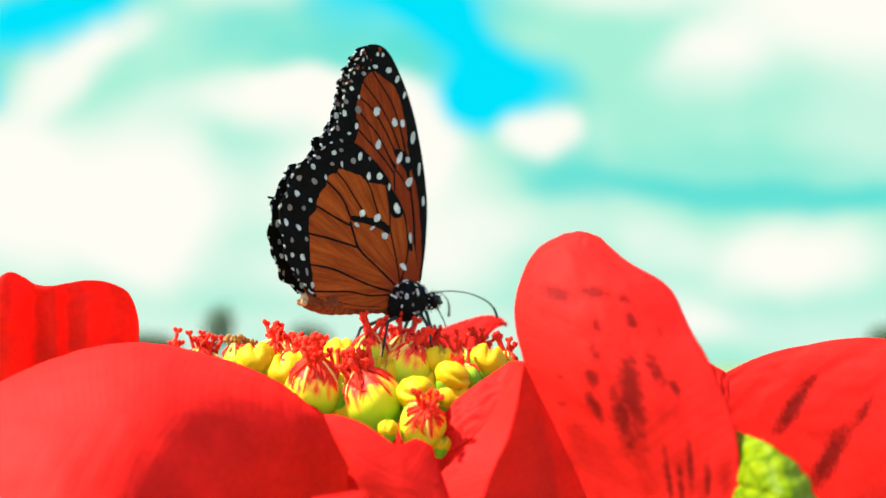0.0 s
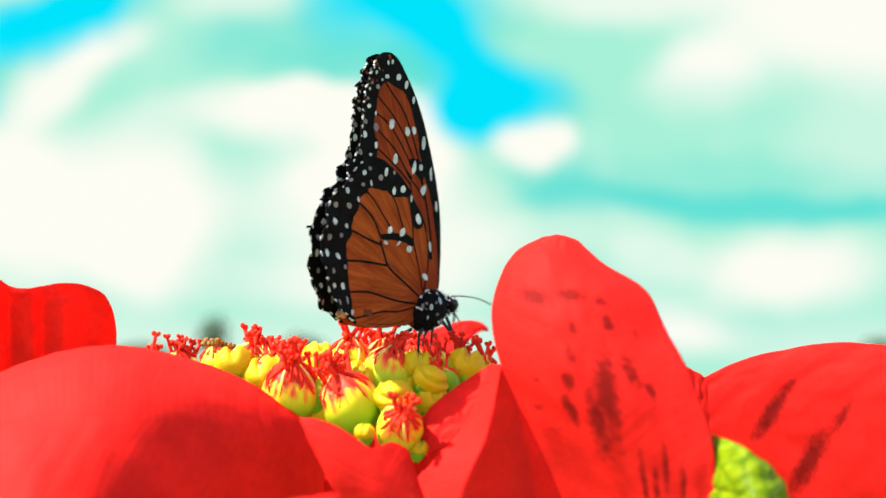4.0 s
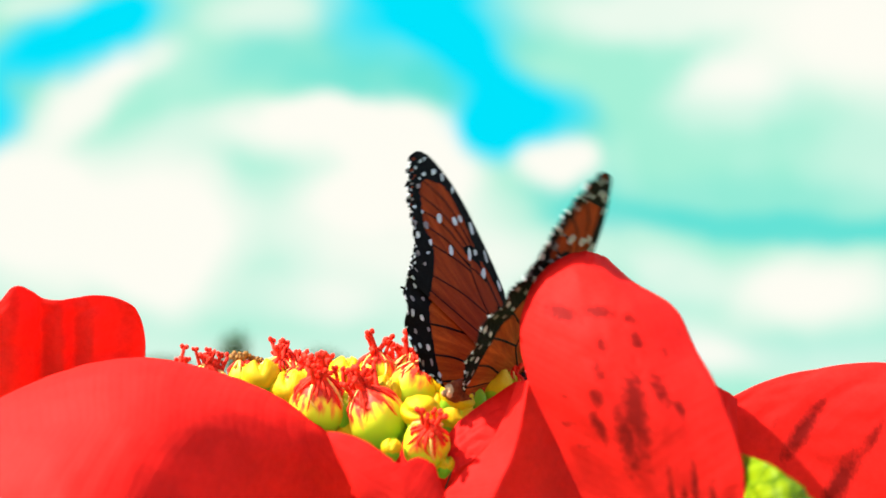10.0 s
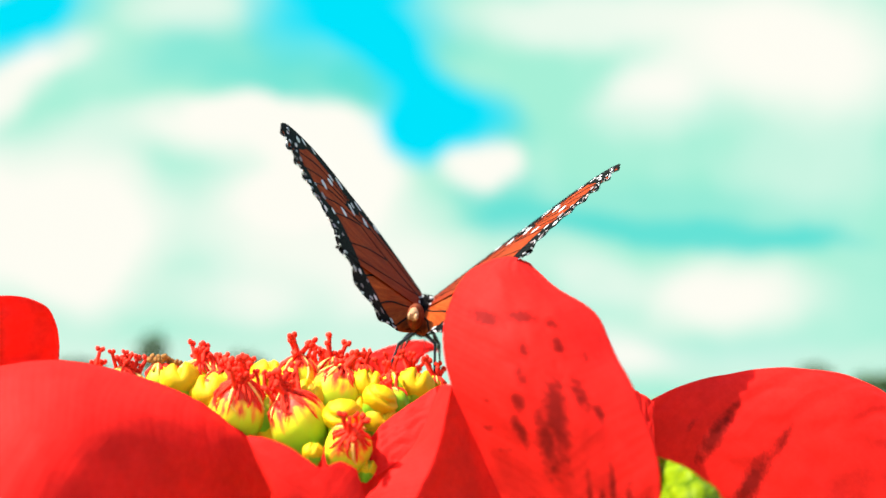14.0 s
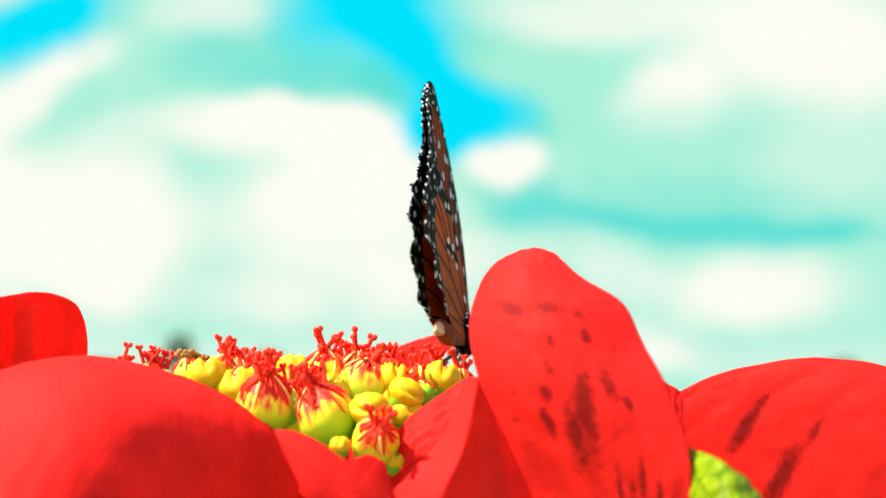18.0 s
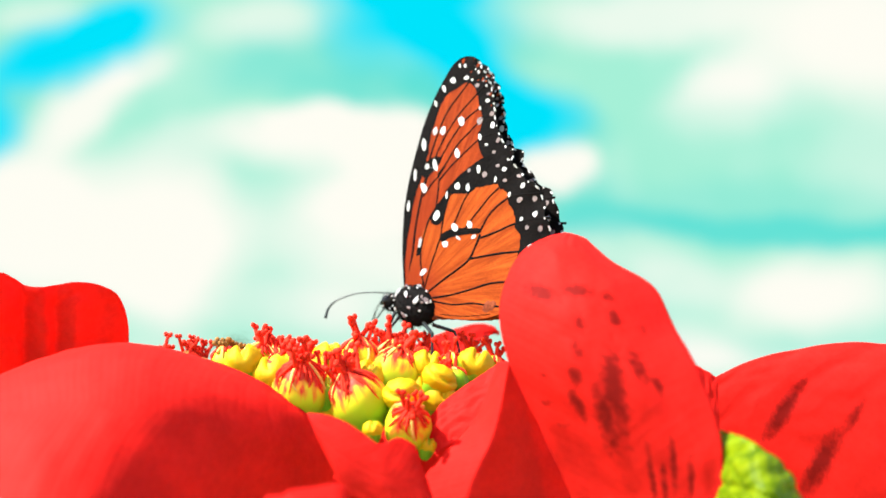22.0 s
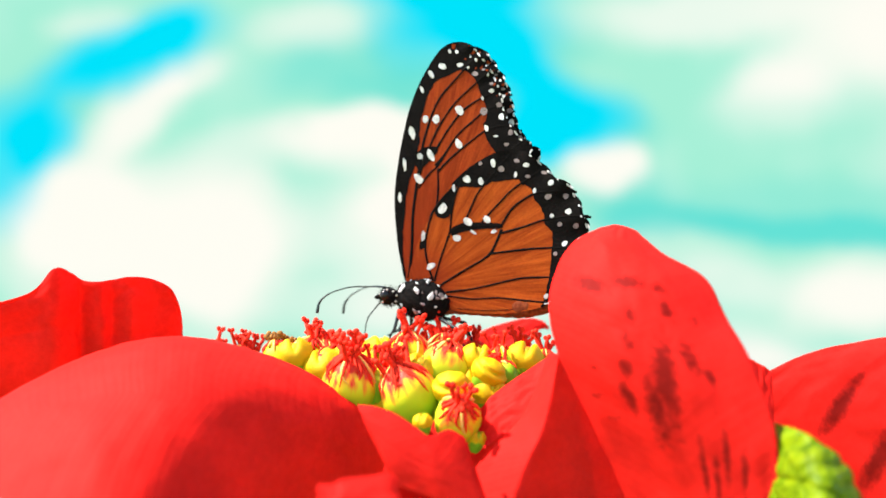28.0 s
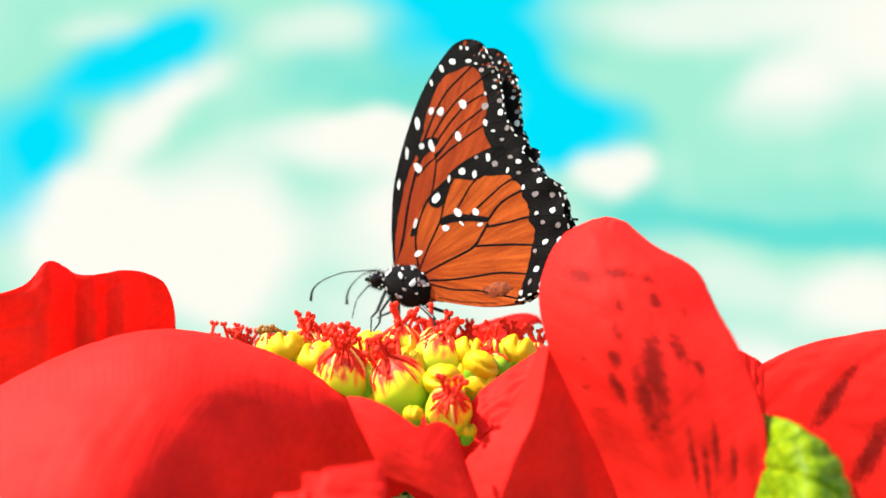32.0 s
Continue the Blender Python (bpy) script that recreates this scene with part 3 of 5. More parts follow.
BRACTS.append(([
    [(-9.8, -13.0, 2.9), (-8.9, -14.0, 1.3), (-8.0, -14.0, -0.6)],
    [(-7.2, -13.5, 2.7), (-6.3, -15.0, -1.4), (-5.1, -15.0, -5.7)],
    [(-4.1, -14.0, 1.7), (-3.8, -15.5, -3.3), (-3.5, -15.0, -8.3)],
    [(-1.0, -14.5, -0.2), (-0.7, -15.5, -4.9), (0.1, -15.0, -9.5)],
    [(1.1, -14.5, -1.4), (2.1, -15.5, -6.1), (3.3, -15.0, -11.0)],
    [(3.6, -13.0, -0.6), (5.4, -14.5, -6.9), (7.1, -14.5, -14.3)],
    [(5.8, -12.0, -1.6), (8.0, -13.5, -8.7), (11.1, -14.0, -17.0)],
    [(6.2, -11.0, -2.6), (8.8, -12.5, -9.6), (12.0, -13.0, -17.5)],
], 'small folded red bract with a curled rim', dict(seed=5, veins=6, ripple=0.08, relief=0.06, long=90, wide=50)))
# Added sheet: its jagged top draws a shadow's edge on the broad bract.
BRACTS.append(([
    [(-13.7, -38.0, -9.1), (-13.2, -40.0, -10.4), (-12.9, -41.0, -12.9)],
    [(-12.1, -37.6, -9.0), (-11.8, -40.0, -10.5), (-11.6, -41.0, -12.9)],
    [(-10.9, -37.4, -8.8), (-10.9, -39.0, -10.2), (-10.8, -41.0, -12.8)],
    [(-10.0, -37.0, -7.7), (-9.7, -39.0, -10.2), (-9.5, -41.0, -12.8)],
    [(-10.6, -36.6, -6.6), (-9.8, -38.0, -9.7), (-9.0, -40.0, -12.9)],
    [(-8.6, -36.0, -6.7), (-8.2, -38.0, -9.3), (-7.8, -40.0, -12.9)],
    [(-7.9, -36.0, -6.0), (-7.4, -38.0, -9.3), (-6.9, -40.0, -12.9)],
    [(-5.4, -35.0, -5.8), (-5.0, -37.0, -9.2), (-4.7, -39.0, -13.0)],
    [(-2.4, -34.0, -5.5), (-1.9, -36.0, -9.1), (-1.8, -38.0, -13.1)],
    [(-1.3, -33.0, -6.4), (-0.9, -35.0, -9.5), (-0.7, -37.0, -13.2)],
], 'added red sheet low in front, in place of sunlight on the broad bract', dict(seed=6, veins=5, relief=0.12)))
BRACTS.append(([
    [(-78.3, -1.4, 18.2), (-79.4, 1.3, 12.9), (-82.3, 8.0, -0.3)],
    [(-67.8, -0.7, 21.0), (-68.8, 2.1, 14.7), (-71.8, 10.0, -0.4)],
    [(-62.8, -2.2, 25.0), (-63.5, 1.0, 15.5), (-67.0, 11.0, -0.5)],
    [(-61.1, 0.4, 24.7), (-61.7, 3.6, 15.2), (-64.0, 12.1, -0.6)],
    [(-59.8, 2.0, 23.7), (-60.7, 5.6, 14.9), (-62.5, 13.1, -0.7)],
    [(-56.8, 1.5, 23.3), (-57.2, 4.6, 14.7), (-59.2, 12.1, -0.6)],
    [(-54.9, 3.0, 23.8), (-55.8, 6.6, 14.8), (-57.1, 13.1, -0.7)],
    [(-51.9, 2.9, 24.3), (-52.5, 6.1, 14.7), (-54.7, 13.1, -0.7)],
    [(-48.9, 5.0, 24.2), (-49.6, 8.7, 14.8), (-51.4, 15.1, -0.8)],
    [(-45.9, 6.2, 22.7), (-46.8, 10.2, 14.8), (-49.0, 16.2, -0.9)],
    [(-45.4, 9.6, 19.9), (-46.1, 12.4, 12.9), (-48.1, 17.2, -1.0)],
    [(-45.9, 13.2, 14.9), (-46.8, 15.8, 10.0), (-48.3, 19.2, -1.1)],
], 'upright red bract with a wavy rim, seen against the sky', dict(seed=7, veins=5, relief=0.25, ripple=0.3, long=120, wide=60)))
BRACTS.append(([
    [(50.8, 8.4, 5.9), (53.1, 8.5, -2.6), (55.2, 10.6, -19.6)],
    [(59.6, 6.8, 10.8), (62.3, 5.0, 0.9), (65.0, 7.5, -19.1)],
    [(71.0, 6.5, 13.7), (72.7, 2.8, 2.8), (74.9, 4.4, -18.5)],
    [(82.4, 6.4, 14.3), (83.3, 1.7, 3.3), (84.9, 2.4, -18.2)],
    [(93.3, 5.7, 11.9), (93.3, 2.0, 1.4), (94.3, 1.4, -18.0)],
    [(101.5, 4.6, 4.9), (101.6, 2.7, -4.1), (100.9, 0.4, -17.9)],
], 'broad arching red bract with shaded folds', dict(seed=8, veins=4.4, relief=0.3, midrib=0.0, long=140, wide=80)))
BRACTS.append(([
    [(48.0, 0.7, 11.5), (47.9, -0.4, 3.4), (47.8, -0.6, -10.6)],
    [(51.2, 0.8, 10.1), (50.8, -0.2, 2.5), (50.6, -0.6, -10.6)],
    [(54.0, 1.0, 8.4), (53.6, -0.1, 1.6), (53.2, -0.6, -10.7)],
], 'red bract half hidden behind the tall one', dict(seed=9, veins=3)))
BRACTS.append(([
    [(0.1, 28.6, 12.9), (0.9, 27.0, 9.9), (1.8, 25.5, 5.7)],
    [(7.1, 32.1, 17.1), (7.1, 29.6, 13.6), (7.1, 27.1, 8.8)],
    [(14.5, 35.9, 19.7), (14.4, 33.1, 17.3), (14.3, 30.5, 14.0)],
    [(18.5, 37.9, 19.9), (18.4, 36.0, 18.8), (18.4, 35.1, 17.6)],
    [(20.5, 39.0, 18.6), (20.5, 38.1, 18.3), (20.5, 38.1, 18.1)],
], 'pale red bract behind the cyathia with a pointed tip', dict(seed=10, veins=6)))
BRACTS.append(([
    [(-32.6, 23.4, 5.8), (-30.3, 18.7, -5.1), (-27.6, 12.7, -21.6)],
    [(-16.2, 25.5, 5.7), (-14.4, 20.8, -5.3), (-12.4, 14.8, -22.0)],
    [(2.9, 25.4, 6.7), (3.5, 20.8, -5.4), (4.2, 14.8, -22.1)],
    [(20.2, 23.1, 9.3), (20.8, 18.6, -3.2), (21.1, 12.8, -21.7)],
    [(29.7, 19.6, 4.7), (29.9, 14.8, -4.9), (30.0, 10.8, -21.4)],
], 'shaded red bract beneath the cyathia', dict(seed=11, veins=8)))


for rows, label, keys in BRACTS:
    # the tall and the arching bract get skins with shade painted in
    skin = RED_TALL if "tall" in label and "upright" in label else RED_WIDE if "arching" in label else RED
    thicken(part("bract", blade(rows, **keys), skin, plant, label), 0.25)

LEAVES = []
LEAVES.append(([
    [(48.2, -17.0, 1.1), (46.9, -20.0, -6.1), (45.9, -21.0, -14.4)],
    [(51.3, -26.0, -0.8), (50.0, -31.0, -6.7), (49.0, -33.0, -14.0)],
    [(55.4, -26.0, -4.4), (54.3, -30.0, -8.9), (53.1, -33.0, -14.8)],
    [(57.6, -24.0, -8.7), (56.6, -28.0, -11.4), (55.7, -31.0, -15.1)],
], 'bright green crinkled leaf with raised veins', dict(seed=20, veins=4.2, relief=0.6, ripple=0.1, long=90, wide=60)))
LEAVES.append(([
    [(-14.4, 2.7, -19.6), (-11.2, 1.0, -25.0), (-8.8, -2.9, -31.6)],
    [(-5.5, 2.7, -17.5), (-2.5, 0.0, -23.8), (-1.3, -3.9, -31.7)],
    [(5.4, 5.4, -17.2), (7.2, 2.2, -24.1), (8.9, -2.8, -32.2)],
    [(14.6, 9.7, -19.2), (16.1, 4.4, -25.4), (17.5, -0.7, -32.7)],
], 'green leaf in shade under the bracts', dict(seed=21, veins=6, relief=0.6)))


for rows, label, keys in LEAVES:
    thicken(part("leaf", blade(rows, **keys), LEAF, plant, label), 0.3)

bm = bmesh.new()
tube(bm, [(2, 6, -1190), (8, 14, -700), (4, 10, -200), (-1, 8, -40), (-6, 6, -14)], [7, 6, 5, 4, 4], 10, 30)
part("stem", smooth(bm), STEM, plant, "green upright stem")


# ---- cyathia: the small true flowers in the middle ----
def cup(radius, height, lobes=5, seed=0):
    """A ribbed ovoid cup, foot at the origin, millimetres."""
    bm = bmesh.new()
    around, up = 24, 12
    rings = []
    for i in range(up + 1):
        u = i / up
        r = radius * (math.sin(math.pi * (0.1 + 0.76 * u)) ** 0.75) * (1 if u < 0.93 else 0.86)
        ring = []
        for j in range(around):
            a = 2 * math.pi * j / around
            k = 1 + 0.05 * math.cos(lobes * a + seed) * (0.4 + u) + 0.05 * noise.noise((math.cos(a) * 2, math.sin(a) * 2, u * 3 + seed))
            z = height * u + (0.35 * math.cos(lobes * a) if i == up else 0)
            ring.append(bm.verts.new(Vector((r * k * math.cos(a), r * k * math.sin(a), z)) * MM))
        rings.append(ring)
    for a, b in zip(rings, rings[1:]):
        for j in range(around):
            bm.faces.new((a[j], a[(j + 1) % around], b[(j + 1) % around], b[j]))
    bm.faces.new(rings[0][::-1])
    dip = bm.verts.new(Vector((0, 0, height * 0.82)) * MM)
    for j in range(around):
        bm.faces.new((rings[-1][j], rings[-1][(j + 1) % around], dip))
    return smooth(bm)


def stamen_mesh(seed, length):
    """A thick filament with a forked pair of anther lobes."""
    rng = random.Random(seed)
    bm = bmesh.new()
    lean = (rng.uniform(-0.7, 0.7), rng.uniform(-0.7, 0.7))
    tip = (lean[0], lean[1], length)
    tube(bm, [(0, 0, -0.6), (lean[0] * 0.3, lean[1] * 0.3, length * 0.55), tip], [0.46, 0.36, 0.34], 6, 6)
    a = rng.uniform(0, 3.14)
    for side in (-1, 1):
        c = Vector((tip[0] + side * 0.42 * math.cos(a), tip[1] + side * 0.42 * math.sin(a), length + 0.25))
        m = Matrix.Translation(c * MM) @ Matrix.Rotation(a, 4, "Z") @ Matrix.Rotation(side * 0.5, 4, "Y") @ Matrix.Diagonal((0.46 * MM, 0.4 * MM, 0.55 * MM, 1))
        bmesh.ops.create_icosphere(bm, subdivisions=2, radius=1, matrix=m)
    me = bpy.data.meshes.new("stamen")
    smooth(bm).to_mesh(me)
    bm.free()
    return me


STAMENS = [stamen_mesh(s, 1.9 + 0.55 * s) for s in range(6)]
for me in STAMENS:
    me.materials.append(STAMEN)
DRY = [stamen_mesh(40 + s, 1.6 + 0.3 * s) for s in range(3)]
for me in DRY:
    me.materials.append(WITHERED)


def lip_mesh(mouth):
    """The two-lipped nectar gland: a fat cup, its cleft across the top or (mouth) curved over the side that faces -y."""
    bm = bmesh.new()
    bmesh.ops.create_uvsphere(bm, u_segments=30, v_segments=22, radius=1)
    for v in bm.verts:
        x, y, z = v.co
        if mouth:
            line = 0.22 + 0.34 * x * x
            h = -0.30 * math.exp(-((z - line) / 0.10) ** 2) * max(0, 0.35 - y) + 0.10 * math.exp(-((z - line + 0.28) / 0.2) ** 2) * max(0, 0.2 - y)
            v.co = Vector((x * 1.12, y, z * 0.92)) * (1 + h)
        else:
            cleft = math.exp(-((x - 0.12) / 0.15) ** 2) * max(0, z + 0.25) * 0.5
            v.co = Vector((x * 1.1, y * 0.95, z * 0.98 - cleft))
        v.co *= 1 + 0.06 * noise.noise(v.co * 2)
    me = bpy.data.meshes.new("gland")
    smooth(bm).to_mesh(me)
    bm.free()
    me.materials.append(GLAND)
    return me


LIPS = [lip_mesh(False), lip_mesh(True)]


def cyathium(kind, x, y, z, radius, lean_x, lean_y, seed):
    """kind: ripe (cup, stamens, gland), lip and mouth (gland over a small cup), bud (closed), dry (withered stamens)."""
    rng = random.Random(seed)
    height = radius * 2.1
    closed = kind in ("lip", "mouth", "bud")
    ob = part("cyathium", cup(radius * (0.84 if closed else 1), height, 5, seed), CYATH, plant)
    turn = Euler((radians(lean_y), radians(lean_x), rng.uniform(-0.35, 0.35) if closed else rng.uniform(0, 6))).to_matrix().to_4x4()
    ob.matrix_local = Matrix.Translation(Vector((x, y, z)) * MM) @ turn @ Matrix.Translation(Vector((0, 0, -height * 0.55)) * MM)
    if closed:
        tagged(ob, "small closed green-yellow bud" if kind == "bud" else "smooth yellow-lipped cyathium")
        g = part("gland", LIPS[kind == "mouth"], None, ob)
        size = radius * (0.92 if kind == "bud" else 1.02)
        g.matrix_local = Matrix.Translation(Vector((0, 0, height * 0.70)) * MM) @ Matrix.Diagonal((size * MM * rng.uniform(0.94, 1.06), size * MM, size * MM * rng.uniform(0.9, 1.1), 1))
        return ob
    tagged(ob, "ripe cyathium with red stamens" if kind == "ripe" else "cyathium with withered brown stamens")
    many = 10 if radius > 3.8 else 8
    for k in range(many):
        a = 6.283 * k / many + rng.uniform(-0.4, 0.4)
        r = radius * rng.uniform(0.05, 0.42)
        s = part("stamen", rng.choice(DRY if kind == "dry" else STAMENS), None, ob)
        out = Euler((rng.uniform(-0.3, 0.3) - 0.35 * math.sin(a), rng.uniform(-0.3, 0.3) + 0.35 * math.cos(a), rng.uniform(0, 6)))
        s.matrix_local = Matrix.LocRotScale(Vector((r * math.cos(a), r * math.sin(a), height * 0.9)) * MM, out, Vector((1, 1, 1)) * rng.uniform(0.8, 1.25) * (0.66 + radius / 12))
    many = 24 if radius > 3.8 else 18
    for k in range(many):   # fringed lobes that lie on the cup round its mouth
        a = 6.283 * k / many + rng.uniform(-0.16, 0.16)
        low, wig = rng.choice((0.5, 0.66, 0.74, 0.8, 0.84)) + rng.uniform(-0.05, 0.05), rng.uniform(-0.45, 0.45)

        def at_cup(u, lift, turn_by):
            wide = radius * (math.sin(math.pi * (0.1 + 0.76 * u)) ** 0.75) + lift
            return (wide * math.cos(a + turn_by), wide * math.sin(a + turn_by), height * u)
        strand = bmesh.new()
        tube(strand, [at_cup(low, 0.0, wig * 1.2), at_cup((low + 0.9) / 2, 0.16, wig * 0.5), at_cup(0.92, 0.2, wig * 0.2),
                      (radius * 0.3 * math.cos(a), radius * 0.3 * math.sin(a), height * 1.06), (radius * 0.12 * math.cos(a), radius * 0.12 * math.sin(a), height * 1.12)],
             [0.04, 0.12 + 0.12 * rng.random(), 0.26, 0.28, 0.14], 5, 9)
        part("strand", smooth(strand), CREAM if rng.random() < 0.30 else STAMEN, ob)
    return ob


for row in [
    ("ripe", -3.8, 2.4, 4.6, 4.7, -4, 26, 0),
    ("ripe", -13.7, 4.2, 6.4, 4.7, -12, 18, 1),
    ("ripe", 4.4, -2.1, 0.8, 3.7, 38, 30, 2),
    ("bud", -0.9, -4.0, -0.1, 1.6, 0, 20, 3),
    ("mouth", 3.3, 1.4, 4.8, 3.0, 4, 16, 4),
    ("bud", 7.3, -1.7, -2.7, 1.5, 10, 10, 5),
    ("mouth", 8.8, 5.1, 7.6, 2.6, 30, 14, 6),
    ("ripe", 1.6, 9.0, 9.0, 4.4, 4, 14, 7),
    ("lip", -2.5, 7.1, 8.0, 3.0, 6, 12, 8),
    ("lip", -10.6, 9.9, 9.4, 3.1, -8, 8, 9),
    ("lip", 6.9, 8.9, 9.9, 2.7, 4, 10, 10),
    ("ripe", 11.3, 10.9, 9.9, 2.8, 14, 8, 11),
    ("ripe", 12.0, 7.1, 8.1, 2.0, 34, 10, 12),
    ("lip", 15.0, 10.9, 9.9, 3.0, 10, 4, 13),
    ("ripe", 18.4, 12.9, 9.9, 2.4, 10, 0, 14),
    ("dry", -27.5, 9.7, 10.8, 2.8, -14, 2, 15),
    ("dry", -26.4, 12.7, 11.0, 2.4, -10, 0, 16),
    ("ripe", -21.9, 8.7, 10.6, 3.4, -12, 6, 17),
    ("lip", -18.3, 6.0, 8.1, 3.4, -14, 8, 18),
    ("ripe", -17.5, 6.9, 9.4, 3.2, -24, 8, 19),
    ("ripe", -14.9, 16.8, 10.6, 2.4, -2, 0, 20),
    ("ripe", -5.1, 12.7, 11.4, 3.8, -2, 6, 21),
    ("lip", -10.6, 15.6, 11.8, 2.8, -4, 0, 22),
    ("ripe", -35.8, 15.8, 10.7, 2.4, 8, 0, 23),
    ("ripe", -41.7, 19.8, 10.5, 2.2, -10, 0, 24),
    ("ripe", -34.1, 17.8, 10.1, 2.0, 10, 0, 25),
    ("ripe", 0.6, 16.7, 11.8, 3.2, 2, 0, 26),
    ("lip", -23.4, 5.7, 10.3, 2.8, -14, 6, 27),
    ("ripe", -20.3, 14.7, 11.2, 2.8, -8, 0, 28),
    ("ripe", -9.7, 5.3, 6.2, 3.0, -8, 14, 29),
    ("lip", -6.8, 14.9, 10.0, 3.2, 0, 2, 30),
    ("ripe", 14.6, 17.8, 11.3, 2.2, 4, 0, 31),
    ("ripe", -2.2, 21.7, 11.8, 2.6, 0, 0, 32),
    ("ripe", 6.1, 21.7, 11.8, 2.6, 4, 0, 33),
    ("lip", -0.4, 7.4, 5.7, 3.2, 2, 10, 34),
    ("lip", 6.3, 8.5, 4.7, 3.4, 4, 10, 35),
    ("lip", -7.9, 6.7, 2.9, 3.2, -6, 10, 36),
    ("lip", -15.4, 12.0, 9.0, 3.0, -4, 4, 37),
    ("lip", 9.1, 5.6, 4.1, 2.8, 8, 8, 38),
]:
    cyathium(*row)

# ---- the butterfly: head towards +x, left wing on +y, hinge of the wings at its origin ----
butterfly = new("butterfly")
tagged(butterfly, "orange butterfly with black veins and white spots, feeding on the flower", "butterfly")

FORE = [(2.14, 0.53), (3.56, 4.96), (4.19, 10.2), (4.35, 16.5), (3.5, 22.76), (2.34, 27.95), (1.07, 32.5), (-1.1, 37.37), (-4.16, 41.88), (-6.22, 43.5), (-8.44, 43.9), (-10.5, 43.25),
        (-12.08, 41.93), (-13.91, 39.3), (-15.5, 36.31), (-16.32, 33.05), (-17.32, 29.57), (-19.27, 26.42), (-21.52, 23.48), (-13.9, 13.56), (-3.3, 0.53)]
HIND = [(-4.18, 0.21), (1.9, 0.68), (2.2, 4.67), (1.93, 7.94), (0.79, 12.32), (-0.46, 15.88), (-2.59, 20.11), (-5.59, 23.74), (-9.01, 26.39), (-12.2, 27.49), (-15.89, 27.19), (-19.53, 24.87),
        (-23.41, 23.16), (-25.82, 19.9), (-27.7, 16.71), (-28.46, 12.35), (-28.05, 8.66), (-26.56, 4.84), (-24.08, 2.59), (-22.88, 1.66), (-18.56, -0.36), (-13.46, -1.81), (-7.2, -2.66), (-5.27, -1.62)]


def fore_bend(x, z):
    """How far the forewing's skin stands out of its plane: a shallow vault, fluted between the veins towards the outer margin."""
    vault = 0.4 * math.sin(math.pi * max(0, min(1, z / 46))) + 0.0006 * min(x, 0) ** 2 + 0.002 * max(0, z - 32) ** 2
    along = (x + 12) * -0.56 + (z - 38) * -0.83
    inside = (x + 12.1) * 0.83 + (z - 41.9) * -0.56 + 0.06 * along
    return vault + 0.34 * math.sin(along * 2.15) * math.exp(-max(0, inside + 1) / 2.6)


def hind_bend(x, z):
    """The same for the hindwing."""
    vault = 0.4 * math.sin(math.pi * max(0, min(1, z / 46))) + (0.0005 + 0.003 * max(0, 1 - max(0, z) / 16)) * min(x + 6, 0) ** 2 + 0.002 * max(0, z - 32) ** 2
    dx, dz = x + 9, z - 10
    far, turn = math.hypot(dx, dz), math.atan2(dz, dx)
    rim = max(0, min(1, (far - 11.5) / 8)) if dx < 6 else 0
    return vault + 0.36 * rim ** 1.6 * math.sin(turn * 17)


def outline(points, scallops, depth, lo, hi, n=190):
    """The closed edge of a wing in its own plane, waved between lo and hi of its length."""
    rim = [spline([(x, 0, z) for x, z in points], i / n, True) for i in range(n)]
    out = []
    for i, p in enumerate(rim):
        u = i / n
        along = (rim[(i + 1) % n] - rim[i - 1]).normalized()
        inward = Vector((-along.z, 0, along.x))
        h = 0.0
        if lo < u < hi:
            h = depth * (0.5 - 0.5 * math.cos(2 * math.pi * scallops * (u - lo) / (hi - lo)))
        out.append((p + inward * h, inward))
    return out


def slab(loop, thick, bend, grain=1.3):
    """A thin piece with that outline in the wing's plane, vaulted like the wing; grain: spacing of its inner points."""
    flat = [Vector((p.x, p.z)) for p in loop]
    n = len(flat)
    lo_x, hi_x = min(p.x for p in flat), max(p.x for p in flat)
    lo_z, hi_z = min(p.y for p in flat), max(p.y for p in flat)
    inner = []
    if grain < min(hi_x - lo_x, hi_z - lo_z):
        for i in range(int((hi_x - lo_x) / grain) + 1):
            for j in range(int((hi_z - lo_z) / grain) + 1):
                q = Vector((lo_x + (i + 0.5 * (j % 2)) * grain, lo_z + j * grain))
                if min((q - p).length for p in flat) > grain * 0.45:
                    inner.append(q)
    verts, _, faces, origin, _, _ = geometry.delaunay_2d_cdt(flat + inner, [], [list(range(n))], 1, 1e-5)
    bm = bmesh.new()
    top = [bm.verts.new(Vector((v.x, bend(v.x, v.y) + thick / 2, v.y)) * MM) for v in verts]
    low = [bm.verts.new(Vector((v.x, bend(v.x, v.y) - thick / 2, v.y)) * MM) for v in verts]
    edges = collections.Counter()
    for f in faces:
        bm.faces.new([top[i] for i in f])
        bm.faces.new([low[i] for i in reversed(f)])
        for i, j in zip(f, (*f[1:], f[0])):
            edges[i, j] += 1
    for i, j in edges:
        if (j, i) not in edges:
            bm.faces.new((top[j], top[i], low[i], low[j]))
    bmesh.ops.recalc_face_normals(bm, faces=bm.faces)
    for f in bm.faces:
        f.smooth = True
    for e in bm.edges:   # crisp along the rim
        e.smooth = abs(e.link_faces[0].normal.dot(e.link_faces[1].normal)) > 0.6
    return bm


